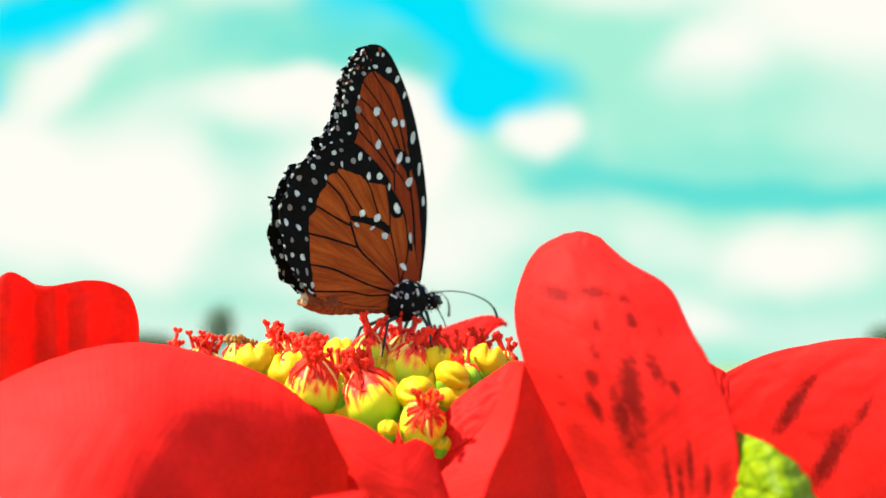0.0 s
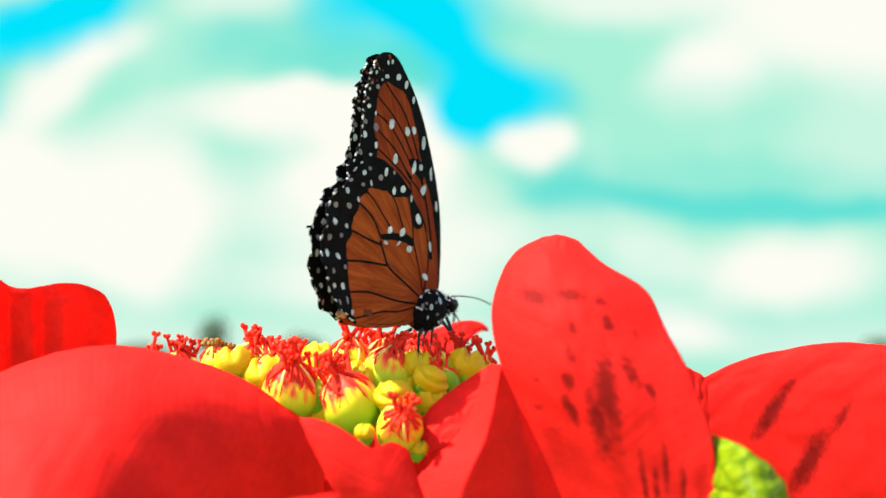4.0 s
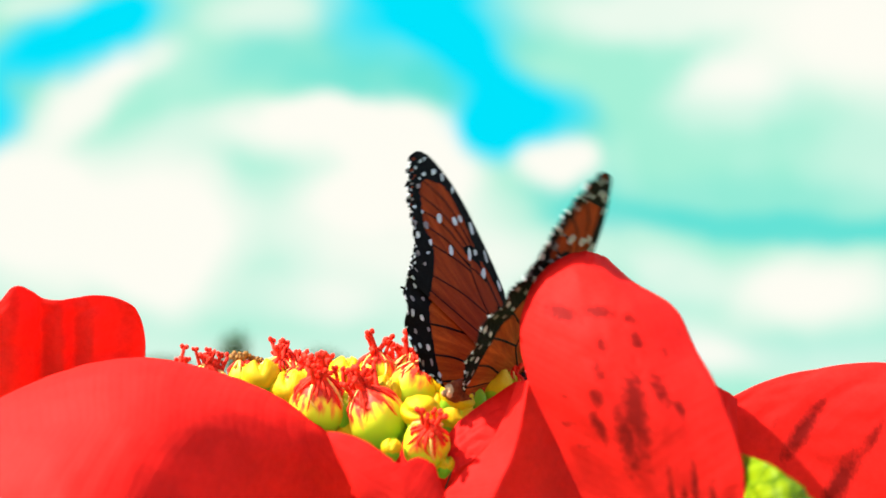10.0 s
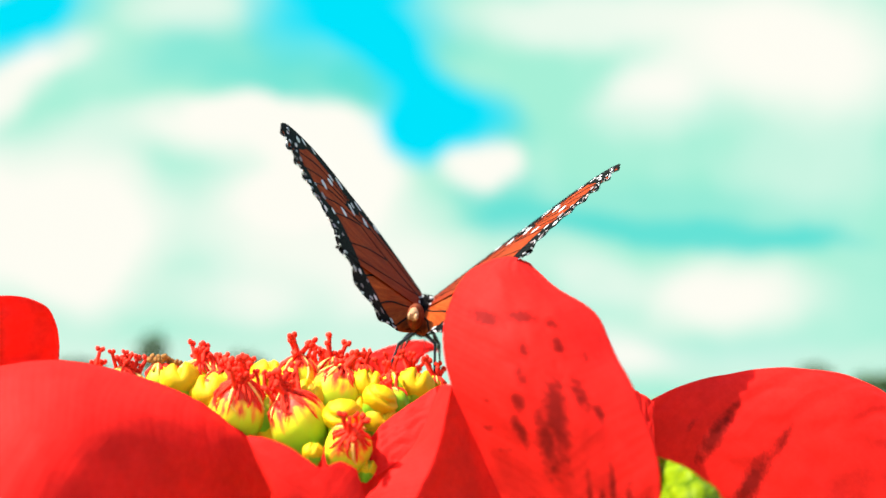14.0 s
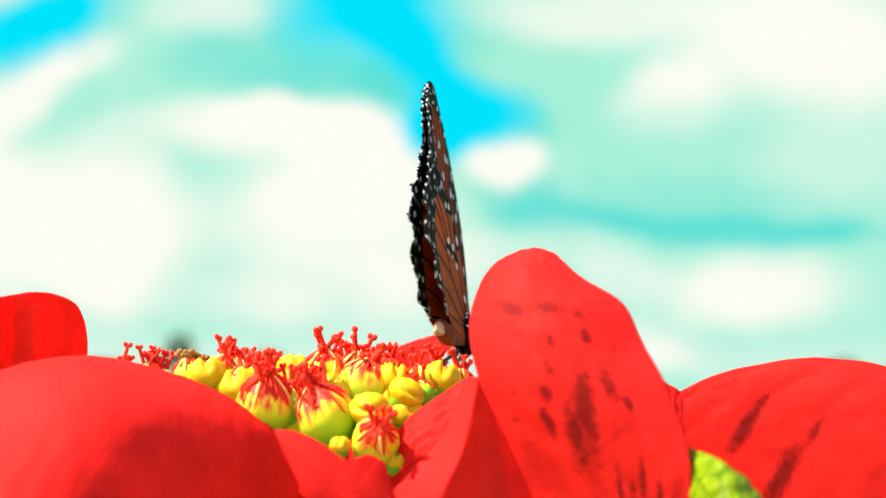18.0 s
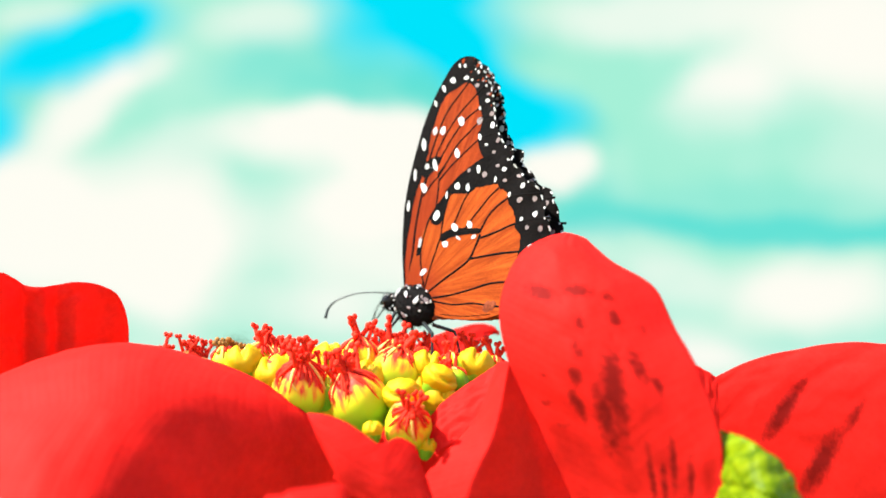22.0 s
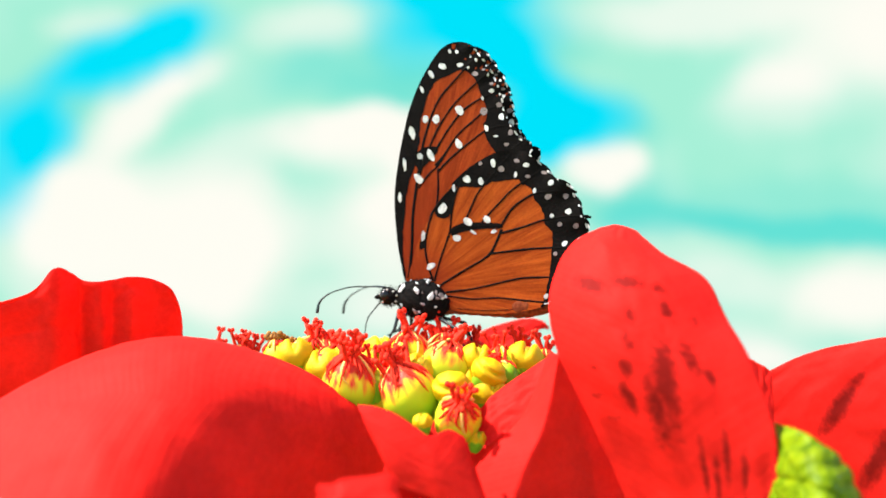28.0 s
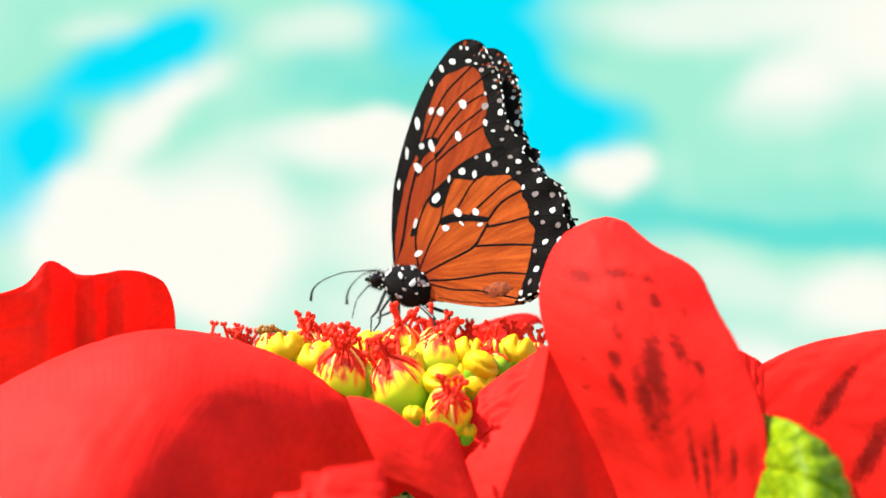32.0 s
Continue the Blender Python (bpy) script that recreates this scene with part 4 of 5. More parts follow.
def border_loop(rim, inner):
    """The dark border: between the wing's edge and an inner line that runs the same way."""
    near = lambda q: min(range(len(rim)), key=lambda i: (rim[i][0] - q).length)
    line = [Vector((x, 0, z)) for x, z in inner]
    i, j = near(line[0]), near(line[-1])
    many = 3 * len(line)
    ragged = []
    for k in range(1, many):
        p = spline(line, k / many)
        ragged.append(p + Vector((noise.noise((k * 0.8, 0, 3)), 0, noise.noise((k * 0.8, 5, 0)))) * 0.28)
    return [p - inward * 0.05 for p, inward in (rim[i:] + rim[:j + 1] if j < i else rim[i:j + 1])] + ragged[::-1]


def vein(points, w0, w1, bend, thick=0.22):
    """A flat tapering rib through (x, z) points."""
    bm = bmesh.new()
    rows = []
    steps = 18
    for i in range(steps + 1):
        u = i / steps
        p = spline([(x, 0, z) for x, z in points], u)
        along = (spline([(x, 0, z) for x, z in points], min(1, u + 0.03)) - spline([(x, 0, z) for x, z in points], max(0, u - 0.03))).normalized()
        wide = (w0 + (w1 - w0) * u) * 0.5 * (1 + 0.22 * noise.noise((p.x * 1.4, p.z * 1.4, 2)))
        side = Vector((along.z, 0, -along.x)) * wide
        out = Vector((0, bend(p.x, p.z), 0))
        rows.append([bm.verts.new((p + out + side * s + Vector((0, o * thick / 2, 0))) * MM) for s, o in ((1, 0), (0.5, 1), (-0.5, 1), (-1, 0), (-0.5, -1), (0.5, -1))])
    for a, b in zip(rows, rows[1:]):
        for j in range(6):
            bm.faces.new((a[j], a[(j + 1) % 6], b[(j + 1) % 6], b[j]))
    bm.faces.new(rows[0][::-1])
    bm.faces.new(rows[-1])
    bmesh.ops.recalc_face_normals(bm, faces=bm.faces)
    return smooth(bm)


def spot(x, z, w, h, lean, seed, bend):
    """An uneven pale patch of scales, w wide and h high before it leans."""
    c, s = math.cos(radians(lean)), math.sin(radians(lean))
    loop = []
    for k in range(16):
        a = 2 * math.pi * k / 16
        r = 1 + 0.30 * noise.noise((math.cos(a) * 1.1 + seed * 7.3, math.sin(a) * 1.1, seed * 1.7)) + 0.08 * noise.noise((k * 1.9, seed, 0))
        u, v = w * 0.46 * r * math.cos(a), h * 0.46 * r * math.sin(a)
        loop.append(Vector((x + u * c - v * s, 0, z + u * s + v * c)))
    return slab(loop, 0.24, bend, 9.0)


def wing(name, points, skin, bend, scallops, depth, lo, hi, inner, patches, veins, bright, dim, fringe, label):
    rim = outline(points, scallops, depth, lo, hi)
    ob = part(name, slab([p for p, _ in rim], 0.10, bend, 1.0), skin, butterfly, label)
    part("border", slab(border_loop(rim, inner), 0.17, bend, 0.9), BLACK, ob, "black border")
    for loop in patches:
        edge = [spline([(x, 0, z) for x, z in loop], k / 30, True) for k in range(30)]
        part("patch", slab(edge, 0.19, bend, 1.2), BLACK, ob, "black patch")
    for row in veins:
        part("vein", vein(*row, bend), BLACK, ob)
    for k, row in enumerate(bright):
        part("spot", spot(*row, k, bend), WHITE, ob, "white spot")
    for k, row in enumerate(dim):
        part("spot", spot(*row, 50 + k, bend), GREY, ob, "dull grey spot")
    f_lo, f_hi, many = fringe   # flecks of white on the very edge, one in each bay between two veins
    for k in range(many):
        u = f_lo + (f_hi - f_lo) * (k + 0.5) / many
        p, inward = rim[int(u * len(rim)) % len(rim)]
        q = p + inward * 0.12
        lean = math.degrees(math.atan2(inward.z, inward.x))
        part("fringe", spot(q.x, q.z, 0.34, 0.75 + 0.4 * math.sin(k * 1.7), lean, 100 + k, bend), WHITE, ob)
    return ob


FORE_INNER = [(2.45, 1.27), (3.0, 4.9), (3.0, 9.05), (2.4, 14.2), (2.1, 16.8), (1.47, 19.35), (0.26, 22.4), (-0.65, 26.5), (-0.86, 29.7), (-1.74, 32.8), (-2.95, 35.8), (-4.23, 37.3), (-6.24, 38.0),
              (-8.47, 38.85), (-9.8, 38.5), (-11.4, 36.8), (-12.0, 35.0), (-12.8, 33.1), (-13.3, 31.4), (-13.3, 30.1), (-12.7, 28.6), (-13.2, 26.2), (-14.8, 23.6), (-17.4, 20.6), (-18.6, 19.6)]
HIND_INNER = [(-2.3, 18.9), (-4.24, 19.38), (-6.4, 19.65), (-8.0, 20.17), (-9.7, 21.29), (-12.24, 22.14), (-13.92, 22.53), (-14.87, 21.85), (-16.54, 21.43), (-17.37, 19.76), (-18.72, 18.76), (-19.75, 17.19),
              (-20.26, 15.76), (-21.68, 14.78), (-22.19, 13.07), (-22.39, 11.08), (-22.69, 9.2), (-22.89, 6.73), (-22.89, 4.78), (-22.79, 2.64), (-22.6, 1.6)]
FORE_PATCHES = [[(0.6, 23.4), (-1.2, 25.2), (-3.6, 25.4), (-4.0, 24.4), (-2.0, 22.4), (-0.4, 21.4)]]
HIND_PATCHES = [[(-0.2, 15.4), (-2.4, 19.0), (-3.3, 18.6), (-3.2, 14.6), (-2.2, 13.2), (-0.4, 13.4)],
                [(-3.6, 11.6), (-6.0, 13.2), (-9.6, 13.9), (-12.4, 14.3), (-12.6, 13.5), (-9.0, 12.6), (-5.8, 11.4), (-4.2, 10.4)],
                [(0.6, 7.2), (1.4, 6.8), (1.5, 8.4), (0.6, 8.6)]]
FORE_VEINS = [
    ([(2.11, 1.76), (1.4, 6.84), (0.99, 13.02), (0.17, 18.16), (-0.35, 20.72)], 0.7, 0.8),
    ([(-0.08, 19.18), (-0.5, 21.76), (-1.17, 25.38), (-2.65, 29.97), (-4.56, 33.97), (-7.87, 37.44), (-11.17, 40.79)], 0.8, 0.4),
    ([(-0.34, 20.2), (-2.49, 25.22), (-4.38, 28.89), (-7.26, 32.74), (-10.53, 35.56), (-14.53, 38.57)], 0.62, 0.36),
    ([(-2.42, 22.9), (-3.92, 25.04), (-6.12, 28.34), (-8.96, 31.55), (-12.17, 33.42), (-15.98, 34.98)], 0.62, 0.36),
    ([(-3.49, 21.94), (-5.3, 23.82), (-7.82, 27.18), (-10.5, 29.34), (-13.59, 31.54), (-16.59, 31.96)], 0.62, 0.36),
    ([(-4.0, 20.83), (-6.59, 23.24), (-10.18, 25.86), (-13.72, 28.0), (-17.9, 28.46)], 0.55, 0.36),
    ([(-0.27, 18.11), (-2.34, 20.5), (-4.15, 22.07), (-5.99, 24.78)], 0.5, 0.4),
    ([(-0.6, 2.0), (-2.4, 9.0), (-3.8, 16.0), (-4.0, 21.4)], 0.55, 0.45),
    ([(-3.0, 12.0), (-8.6, 17.6), (-14.0, 21.6), (-19.6, 25.4)], 0.45, 0.3),
    ([(-1.2, 3.0), (-6.8, 9.0), (-13.0, 15.6), (-19.6, 22.6)], 0.4, 0.3),
]
HIND_VEINS = [
    ([(-3.52, 0.94), (-7.11, 4.35), (-11.3, 8.2), (-12.33, 10.97), (-12.83, 13.36)], 0.5, 0.72),
    ([(-11.61, 8.69), (-15.45, 10.02), (-19.55, 11.32), (-24.1, 12.38), (-28.17, 12.85)], 0.55, 0.42),
    ([(-12.84, 12.66), (-16.46, 14.48), (-19.54, 16.3), (-23.6, 17.85), (-27.41, 18.7)], 0.55, 0.42),
    ([(-12.62, 13.88), (-13.85, 17.15), (-15.92, 19.55), (-18.3, 21.11), (-24.11, 22.51)], 0.6, 0.42),
    ([(-2.45, 0.97), (-2.81, 5.51), (-3.3, 9.05), (-3.59, 11.08)], 0.42, 0.55),
    ([(-3.59, 11.08), (-5.41, 12.32), (-8.08, 12.9), (-10.73, 13.68), (-12.62, 13.88)], 0.6, 0.6),
    ([(-3.59, 11.08), (-3.22, 14.69), (-3.28, 17.78), (-3.9, 20.33), (-4.95, 23.06)], 0.5, 0.4),
    ([(-5.73, 12.82), (-6.45, 15.54), (-7.16, 18.58), (-8.42, 21.07), (-11.36, 26.52)], 0.5, 0.4),
    ([(-8.72, 13.17), (-10.18, 15.84), (-11.74, 18.29), (-13.62, 21.02), (-18.08, 25.38)], 0.5, 0.4),
    ([(-2.22, 1.68), (-0.65, 4.57), (0.49, 7.68), (0.57, 11.8), (-0.04, 14.66), (-1.75, 17.67), (-3.24, 20.27)], 0.5, 0.6),
    ([(-5.0, 0.2), (-9.26, 1.67), (-13.42, 3.53), (-17.53, 5.47), (-21.08, 6.51), (-27.66, 7.9)], 0.5, 0.42),
    ([(-5.2, -0.4), (-10.32, 0.15), (-14.47, 1.32), (-18.56, 1.89), (-24.08, 2.59)], 0.36, 0.42),
    ([(-7.72, -2.2), (-13.45, -1.21), (-19.57, 0.59)], 0.16, 0.12),
    ([(0.38, 1.35), (-1.24, 1.91), (-2.21, 2.49)], 0.2, 0.3),
]
FORE_SPOTS = [
    (-8.3, 31.6, 1.5, 2.0, -35), (-3.9, 30.3, 1.5, 1.7, -20), (-1.9, 30.5, 1.2, 1.6, 0), (0.76, 28.1, 1.2, 2.6, -15), (-0.67, 23.75, 1.2, 1.2, 0), (-2.7, 23.9, 1.2, 2.6, -30),
    (-8.0, 25.6, 1.3, 2.0, -25), (2.3, 22.4, 0.75, 2.6, -5), (-0.3, 19.7, 1.3, 2.3, -45), (3.35, 16.4, 0.7, 2.0, 0), (-5.3, 39.8, 1.6, 1.1, 20), (-3.15, 38.5, 0.9, 1.6, -25),
    (-1.3, 35.9, 0.6, 1.5, -20)]
FORE_SMALL = [
    (-6.7, 42.4, 0.6, 0.9, -30), (-8.05, 42.2, 0.7, 0.85, -20), (-8.6, 39.8, 1.4, 0.8, 10), (-10.4, 41.2, 0.65, 0.7, 0), (-11.6, 40.4, 0.5, 0.75, -30), (-10.1, 39.2, 0.5, 0.5, 0),
    (-13.7, 37.6, 0.5, 0.6, 0), (-14.3, 34.7, 1.0, 0.8, 20), (-12.6, 33.5, 0.6, 0.8, 0), (-16.0, 30.0, 1.1, 1.3, -20), (-13.2, 28.1, 0.8, 1.4, -20), (-14.9, 26.6, 0.9, 0.5, 0)]
FORE_DIM = [(-12.8, 31.1, 1.5, 1.5, 0), (-11.3, 38.0, 1.2, 0.9, 10), (-15.6, 32.1, 1.1, 1.0, 0), (-17.6, 27.1, 1.0, 1.1, 0), (-14.3, 36.0, 0.8, 0.6, 0), (-12.9, 38.6, 0.7, 0.5, 0), (-16.8, 25.0, 0.9, 0.7, 0)]
HIND_SPOTS = [
    (-1.36, 14.8, 1.6, 2.1, 20), (-2.72, 18.85, 0.6, 1.5, -20), (-6.5, 13.5, 2.1, 1.4, 30), (-9.8, 14.6, 1.6, 1.2, 40), (-7.9, 11.8, 1.4, 0.5, 20), (-5.1, 10.2, 1.7, 1.3, 10),
    (-11.5, 12.7, 1.3, 0.7, -30), (1.2, 9.25, 0.8, 2.1, -5), (-1.3, 4.2, 1.8, 1.1, -40)]
HIND_ROWS = [
    (-4.8, 20.8, 1.5, 1.3, 0), (-7.35, 21.0, 1.0, 1.5, -20), (-8.9, 24.5, 1.0, 1.5, -20), (-13.3, 23.3, 0.6, 1.1, 0), (-14.85, 25.3, 1.2, 0.9, 0), (-17.2, 21.2, 0.7, 1.1, 0), (-19.8, 23.1, 1.2, 1.1, 0),
    (-23.8, 18.8, 1.2, 1.1, 0), (-21.1, 17.5, 0.8, 0.8, 0), (-26.6, 14.3, 0.8, 1.3, 0), (-24.3, 13.25, 0.9, 1.3, 30), (-26.4, 8.9, 0.8, 0.9, 0), (-24.4, 8.3, 1.0, 1.3, 30), (-23.1, 3.6, 0.8, 1.1, 0)]
HIND_DIM = [
    (-6.6, 24.0, 0.8, 0.8, 0), (-10.5, 23.8, 1.2, 1.2, 0), (-12.95, 25.7, 1.1, 0.8, 0), (-15.5, 23.4, 1.0, 0.7, 0), (-18.2, 24.6, 1.1, 0.7, 0), (-19.8, 20.6, 1.3, 1.1, -20), (-22.8, 21.3, 1.0, 1.1, 0),
    (-22.8, 16.3, 0.9, 0.9, 0), (-25.6, 16.6, 0.9, 1.1, 0), (-23.1, 11.2, 0.8, 0.9, 0), (-26.3, 11.3, 0.7, 1.0, 0), (-24.1, 5.9, 0.6, 1.3, 0), (-26.1, 6.1, 0.5, 1.1, 0)]

fore_left = wing("forewing", FORE, FORE_SKIN, fore_bend, 8, 0.4, 0.55, 0.87, FORE_INNER, FORE_PATCHES, FORE_VEINS, FORE_SPOTS + FORE_SMALL, FORE_DIM, (0.55, 0.87, 16),
                 "orange-brown forewing with black veins and white spots")
hind_left = wing("hindwing", HIND, HIND_SKIN, hind_bend, 9, 0.5, 0.40, 0.79, HIND_INNER, HIND_PATCHES, HIND_VEINS, HIND_SPOTS + HIND_ROWS, HIND_DIM, (0.40, 0.79, 18),
                 "orange hindwing with black veins and spotted border")


def mirrored(me):
    """The mesh seen in a mirror: left and right swapped."""
    other = me.copy()
    other.transform(Matrix.Diagonal((1, -1, 1, 1)))
    other.flip_normals()
    return other


def twin(ob):
    """The same wing again for the other side."""
    other = ob.copy()
    other.data = mirrored(ob.data)
    scene.collection.objects.link(other)
    for c in ob.children:
        k = c.copy()
        k.data = mirrored(c.data)
        scene.collection.objects.link(k)
        k.parent = other
    return other


fore_right, hind_right = twin(fore_left), twin(hind_left)


def egg(centre, size, turn_y=0, rough=0.0, seg=24):
    bm = bmesh.new()
    bmesh.ops.create_uvsphere(bm, u_segments=seg, v_segments=seg * 2 // 3, radius=1)
    for v in bm.verts:
        v.co *= 1 + rough * noise.noise(v.co * 5)
    m = Matrix.Translation(Vector(centre) * MM) @ Matrix.Rotation(radians(turn_y), 4, "Y") @ Matrix.Diagonal((*(Vector(size) * MM), 1))
    bmesh.ops.transform(bm, matrix=m, verts=bm.verts)
    return smooth(bm)


def furry(centre, size, count, length, seed, name, parent):
    """Short bristles that stand out of the body."""
    rng = random.Random(seed)
    verts, faces = [], []
    for _ in range(count):
        d = Vector((rng.gauss(0, 1), rng.gauss(0, 1), rng.gauss(0, 1))).normalized()
        p = Vector(centre) + Vector([d[k] * size[k] * 0.95 for k in range(3)])
        side = d.orthogonal().normalized() * 0.06
        tip = p + (d + Vector((-0.5, 0, 0.1))).normalized() * length * rng.uniform(0.5, 1.2)
        i = len(verts)
        verts += [(p + side) * MM, (p - side) * MM, (p + d.cross(side)) * MM, tip * MM]
        faces += [(i, i + 1, i + 3), (i + 1, i + 2, i + 3), (i + 2, i, i + 3)]
    me = bpy.data.meshes.new(name)
    me.from_pydata([v[:] for v in verts], [], faces)
    return part(name, me, BODY, parent)


thorax = part("thorax", egg((-1.0, 0, -2.1), (5.3, 2.6, 3.7), -4, 0.10), BODY, butterfly, "black thorax with white dots")
furry((-1.0, 0, -2.1), (5.3, 2.6, 3.7), 1300, 0.8, 5, "fur", thorax)
head = part("head", egg((5.6, 0, -3.0), (1.8, 1.6, 1.65), 0, 0.05), BODY, butterfly, "black head with white dots")
furry((5.6, 0, -3.0), (1.8, 1.6, 1.65), 300, 0.9, 6, "fur", head)
for side in (-1, 1):
    part("eye", egg((6.0, side * 1.15, -2.9), (0.95, 0.75, 1.05)), EYE, head)
    part("palp", egg((7.3, side * 0.5, -3.4), (0.9, 0.35, 0.45), 25, 0.2, 12), BODY, head)
bm = bmesh.new()
rings = 60
tube(bm, [(-5, 0, -2.2), (-10, 0, -1.8), (-15.5, 0, -1.45), (-20, 0, -0.95), (-24.0, 0, -0.5)], [1.6, 1.75, 2.0, 2.2, 1.45], 18, rings)
for v in bm.verts:
    seg = (v.co.x / MM + 5) / -2.1
    centre = Vector((v.co.x, 0, -1.4 * MM))
    v.co = centre + (v.co - centre) * (1 + 0.09 * (abs(math.sin(math.pi * seg)) ** 0.5 - 0.7))
    v.co.y *= 0.3 + 0.38 * max(0.0, min(1.0, (-14 - v.co.x / MM) / 6))   # slim where the folded wings clasp it
abdomen = part("abdomen", smooth(bm), ABDOMEN, butterfly, "rust-brown ringed abdomen")
part("tail_tip", egg((-24.1, 0, -0.5), (0.6, 0.8, 1.05), 0, 0.35), PALE, abdomen, "pale tip")
for side in (-1, 1):
    part("clasper", egg((-24.7, side * 0.55, -0.9), (0.7, 0.32, 0.55), 20, 0.3, 12), PALE, abdomen)
rng = random.Random(3)


def dapple(name, at, out, long, wide, turn, tint, parent):
    """An uneven white patch of scales that lies flat on the body."""
    bm = bmesh.new()
    bmesh.ops.create_icosphere(bm, subdivisions=2, radius=1)
    shift = rng.uniform(0, 50)
    for v in bm.verts:
        v.co *= 1 + 0.7 * noise.noise(v.co * 1.6 + Vector((shift, 0, 0)))
    face = out.to_track_quat("Z", "X").to_matrix().to_4x4()
    bmesh.ops.transform(bm, matrix=Matrix.Translation(at * MM) @ face @ Matrix.Rotation(radians(turn), 4, "Z") @ Matrix.Diagonal((long * MM, wide * MM, 0.16 * MM, 1)), verts=bm.verts)
    return part(name, bm, tint, parent)


for k in range(24):
    a, b = rng.uniform(0.35, 2.9), rng.uniform(-1, 1)
    for side in (-1, 1):
        d = Vector((b * 0.85, side * math.sin(a) * math.sqrt(1 - b * b * 0.7), -math.cos(a) * math.sqrt(1 - b * b * 0.7)))
        size = rng.uniform(0.15, 0.26) + (0.2 if k % 5 == 0 else 0)
        p = Vector((-1.0 + d.x * 5.4, d.y * 2.85, -2.1 + d.z * 3.9))
        dapple("dot", p, Vector((d.x / 5.3, d.y / 2.6, d.z / 3.7)).normalized(), size * rng.uniform(1.2, 2.0), size * 0.9, rng.uniform(0, 180), WHITE if k % 3 else GREY, thorax)
for k in range(9):
    a = rng.uniform(0, 6.28)
    for side in (-1, 1):
        part("dot", egg((5.2 + 1.6 * math.cos(a), side * 1.3, -3.0 + 1.35 * math.sin(a)), (0.24, 0.2, 0.16), rng.uniform(0, 90), 0.3, 8), WHITE, head)


def limb(name, points, radii, label="", sides=6, steps=16):
    bm = bmesh.new()
    tube(bm, points, radii, sides, steps)
    return part(name, smooth(bm), LEG, butterfly, label)


def leg(points, radii):
    """A jointed leg: each bend is tight, and the last stretch, the foot, is thinner and lightly curved."""
    pts = [points[0]]
    for a, b, c in zip(points, points[1:], points[2:]):
        a, b, c = Vector(a), Vector(b), Vector(c)
        pts += [b + (a - b) * 0.12, b, b + (c - b) * 0.12]
    pts.append(points[-1])
    knots = np.interp(np.linspace(0, 1, len(pts)), np.linspace(0, 1, len(radii)), radii)
    return limb("leg", [tuple(p) for p in pts], list(knots), "thin black jointed leg", 7, 36)


feelers = []
for side in (-1, 1):
    feelers.append(limb("antenna", [(6.6, side * 0.5, -1.5), (9.0, side * 1.9, -0.9), (12.2, side * 3.6, -0.6 + 0.2 * side), (15.6, side * 5.2, -1.3 + 0.4 * side), (17.4, side * 6.0, -2.6 + 0.5 * side), (18.1, side * 6.4, -4.4 + 0.4 * side)],
         [0.15, 0.12, 0.12, 0.14, 0.22, 0.30], "thin black clubbed antenna", 7, 30))
    leg([(2.6, side * 1.4, -4.4), (2.4, side * 2.6, -8.2), (3.6 - 0.8 * side, side * 3.2, -9.6), (5.4 - 3.6 * (side > 0), side * 3.6, -10.4 - 1.6 * (side > 0))], [0.34, 0.27, 0.2, 0.13])
    leg([(1.2, side * 1.4, -4.8), (1.2, side * 3.4, -7.8), (0.5, side * 3.8, -9.8), (1.4, side * 4.2, -12.8)], [0.34, 0.27, 0.2, 0.13])
    leg([(-5.0, side * 1.2, -4.6), (-9.2 - 0.4 * side, side * 3.2, -5.2 - 0.5 * side), (-12.2, side * 4.2, -10.4), (-15.4 - 0.6 * side, side * 4.8, -17.0 - 1.2 * side)], [0.36, 0.28, 0.2, 0.13])
limb("proboscis", [(6.9, 0, -4.2), (8.0, 0, -6.2), (8.8, 0, -8.2), (8.6, 0, -11.6)], [0.16, 0.13, 0.12, 0.1], "thin black sucking tongue", 6, 16)


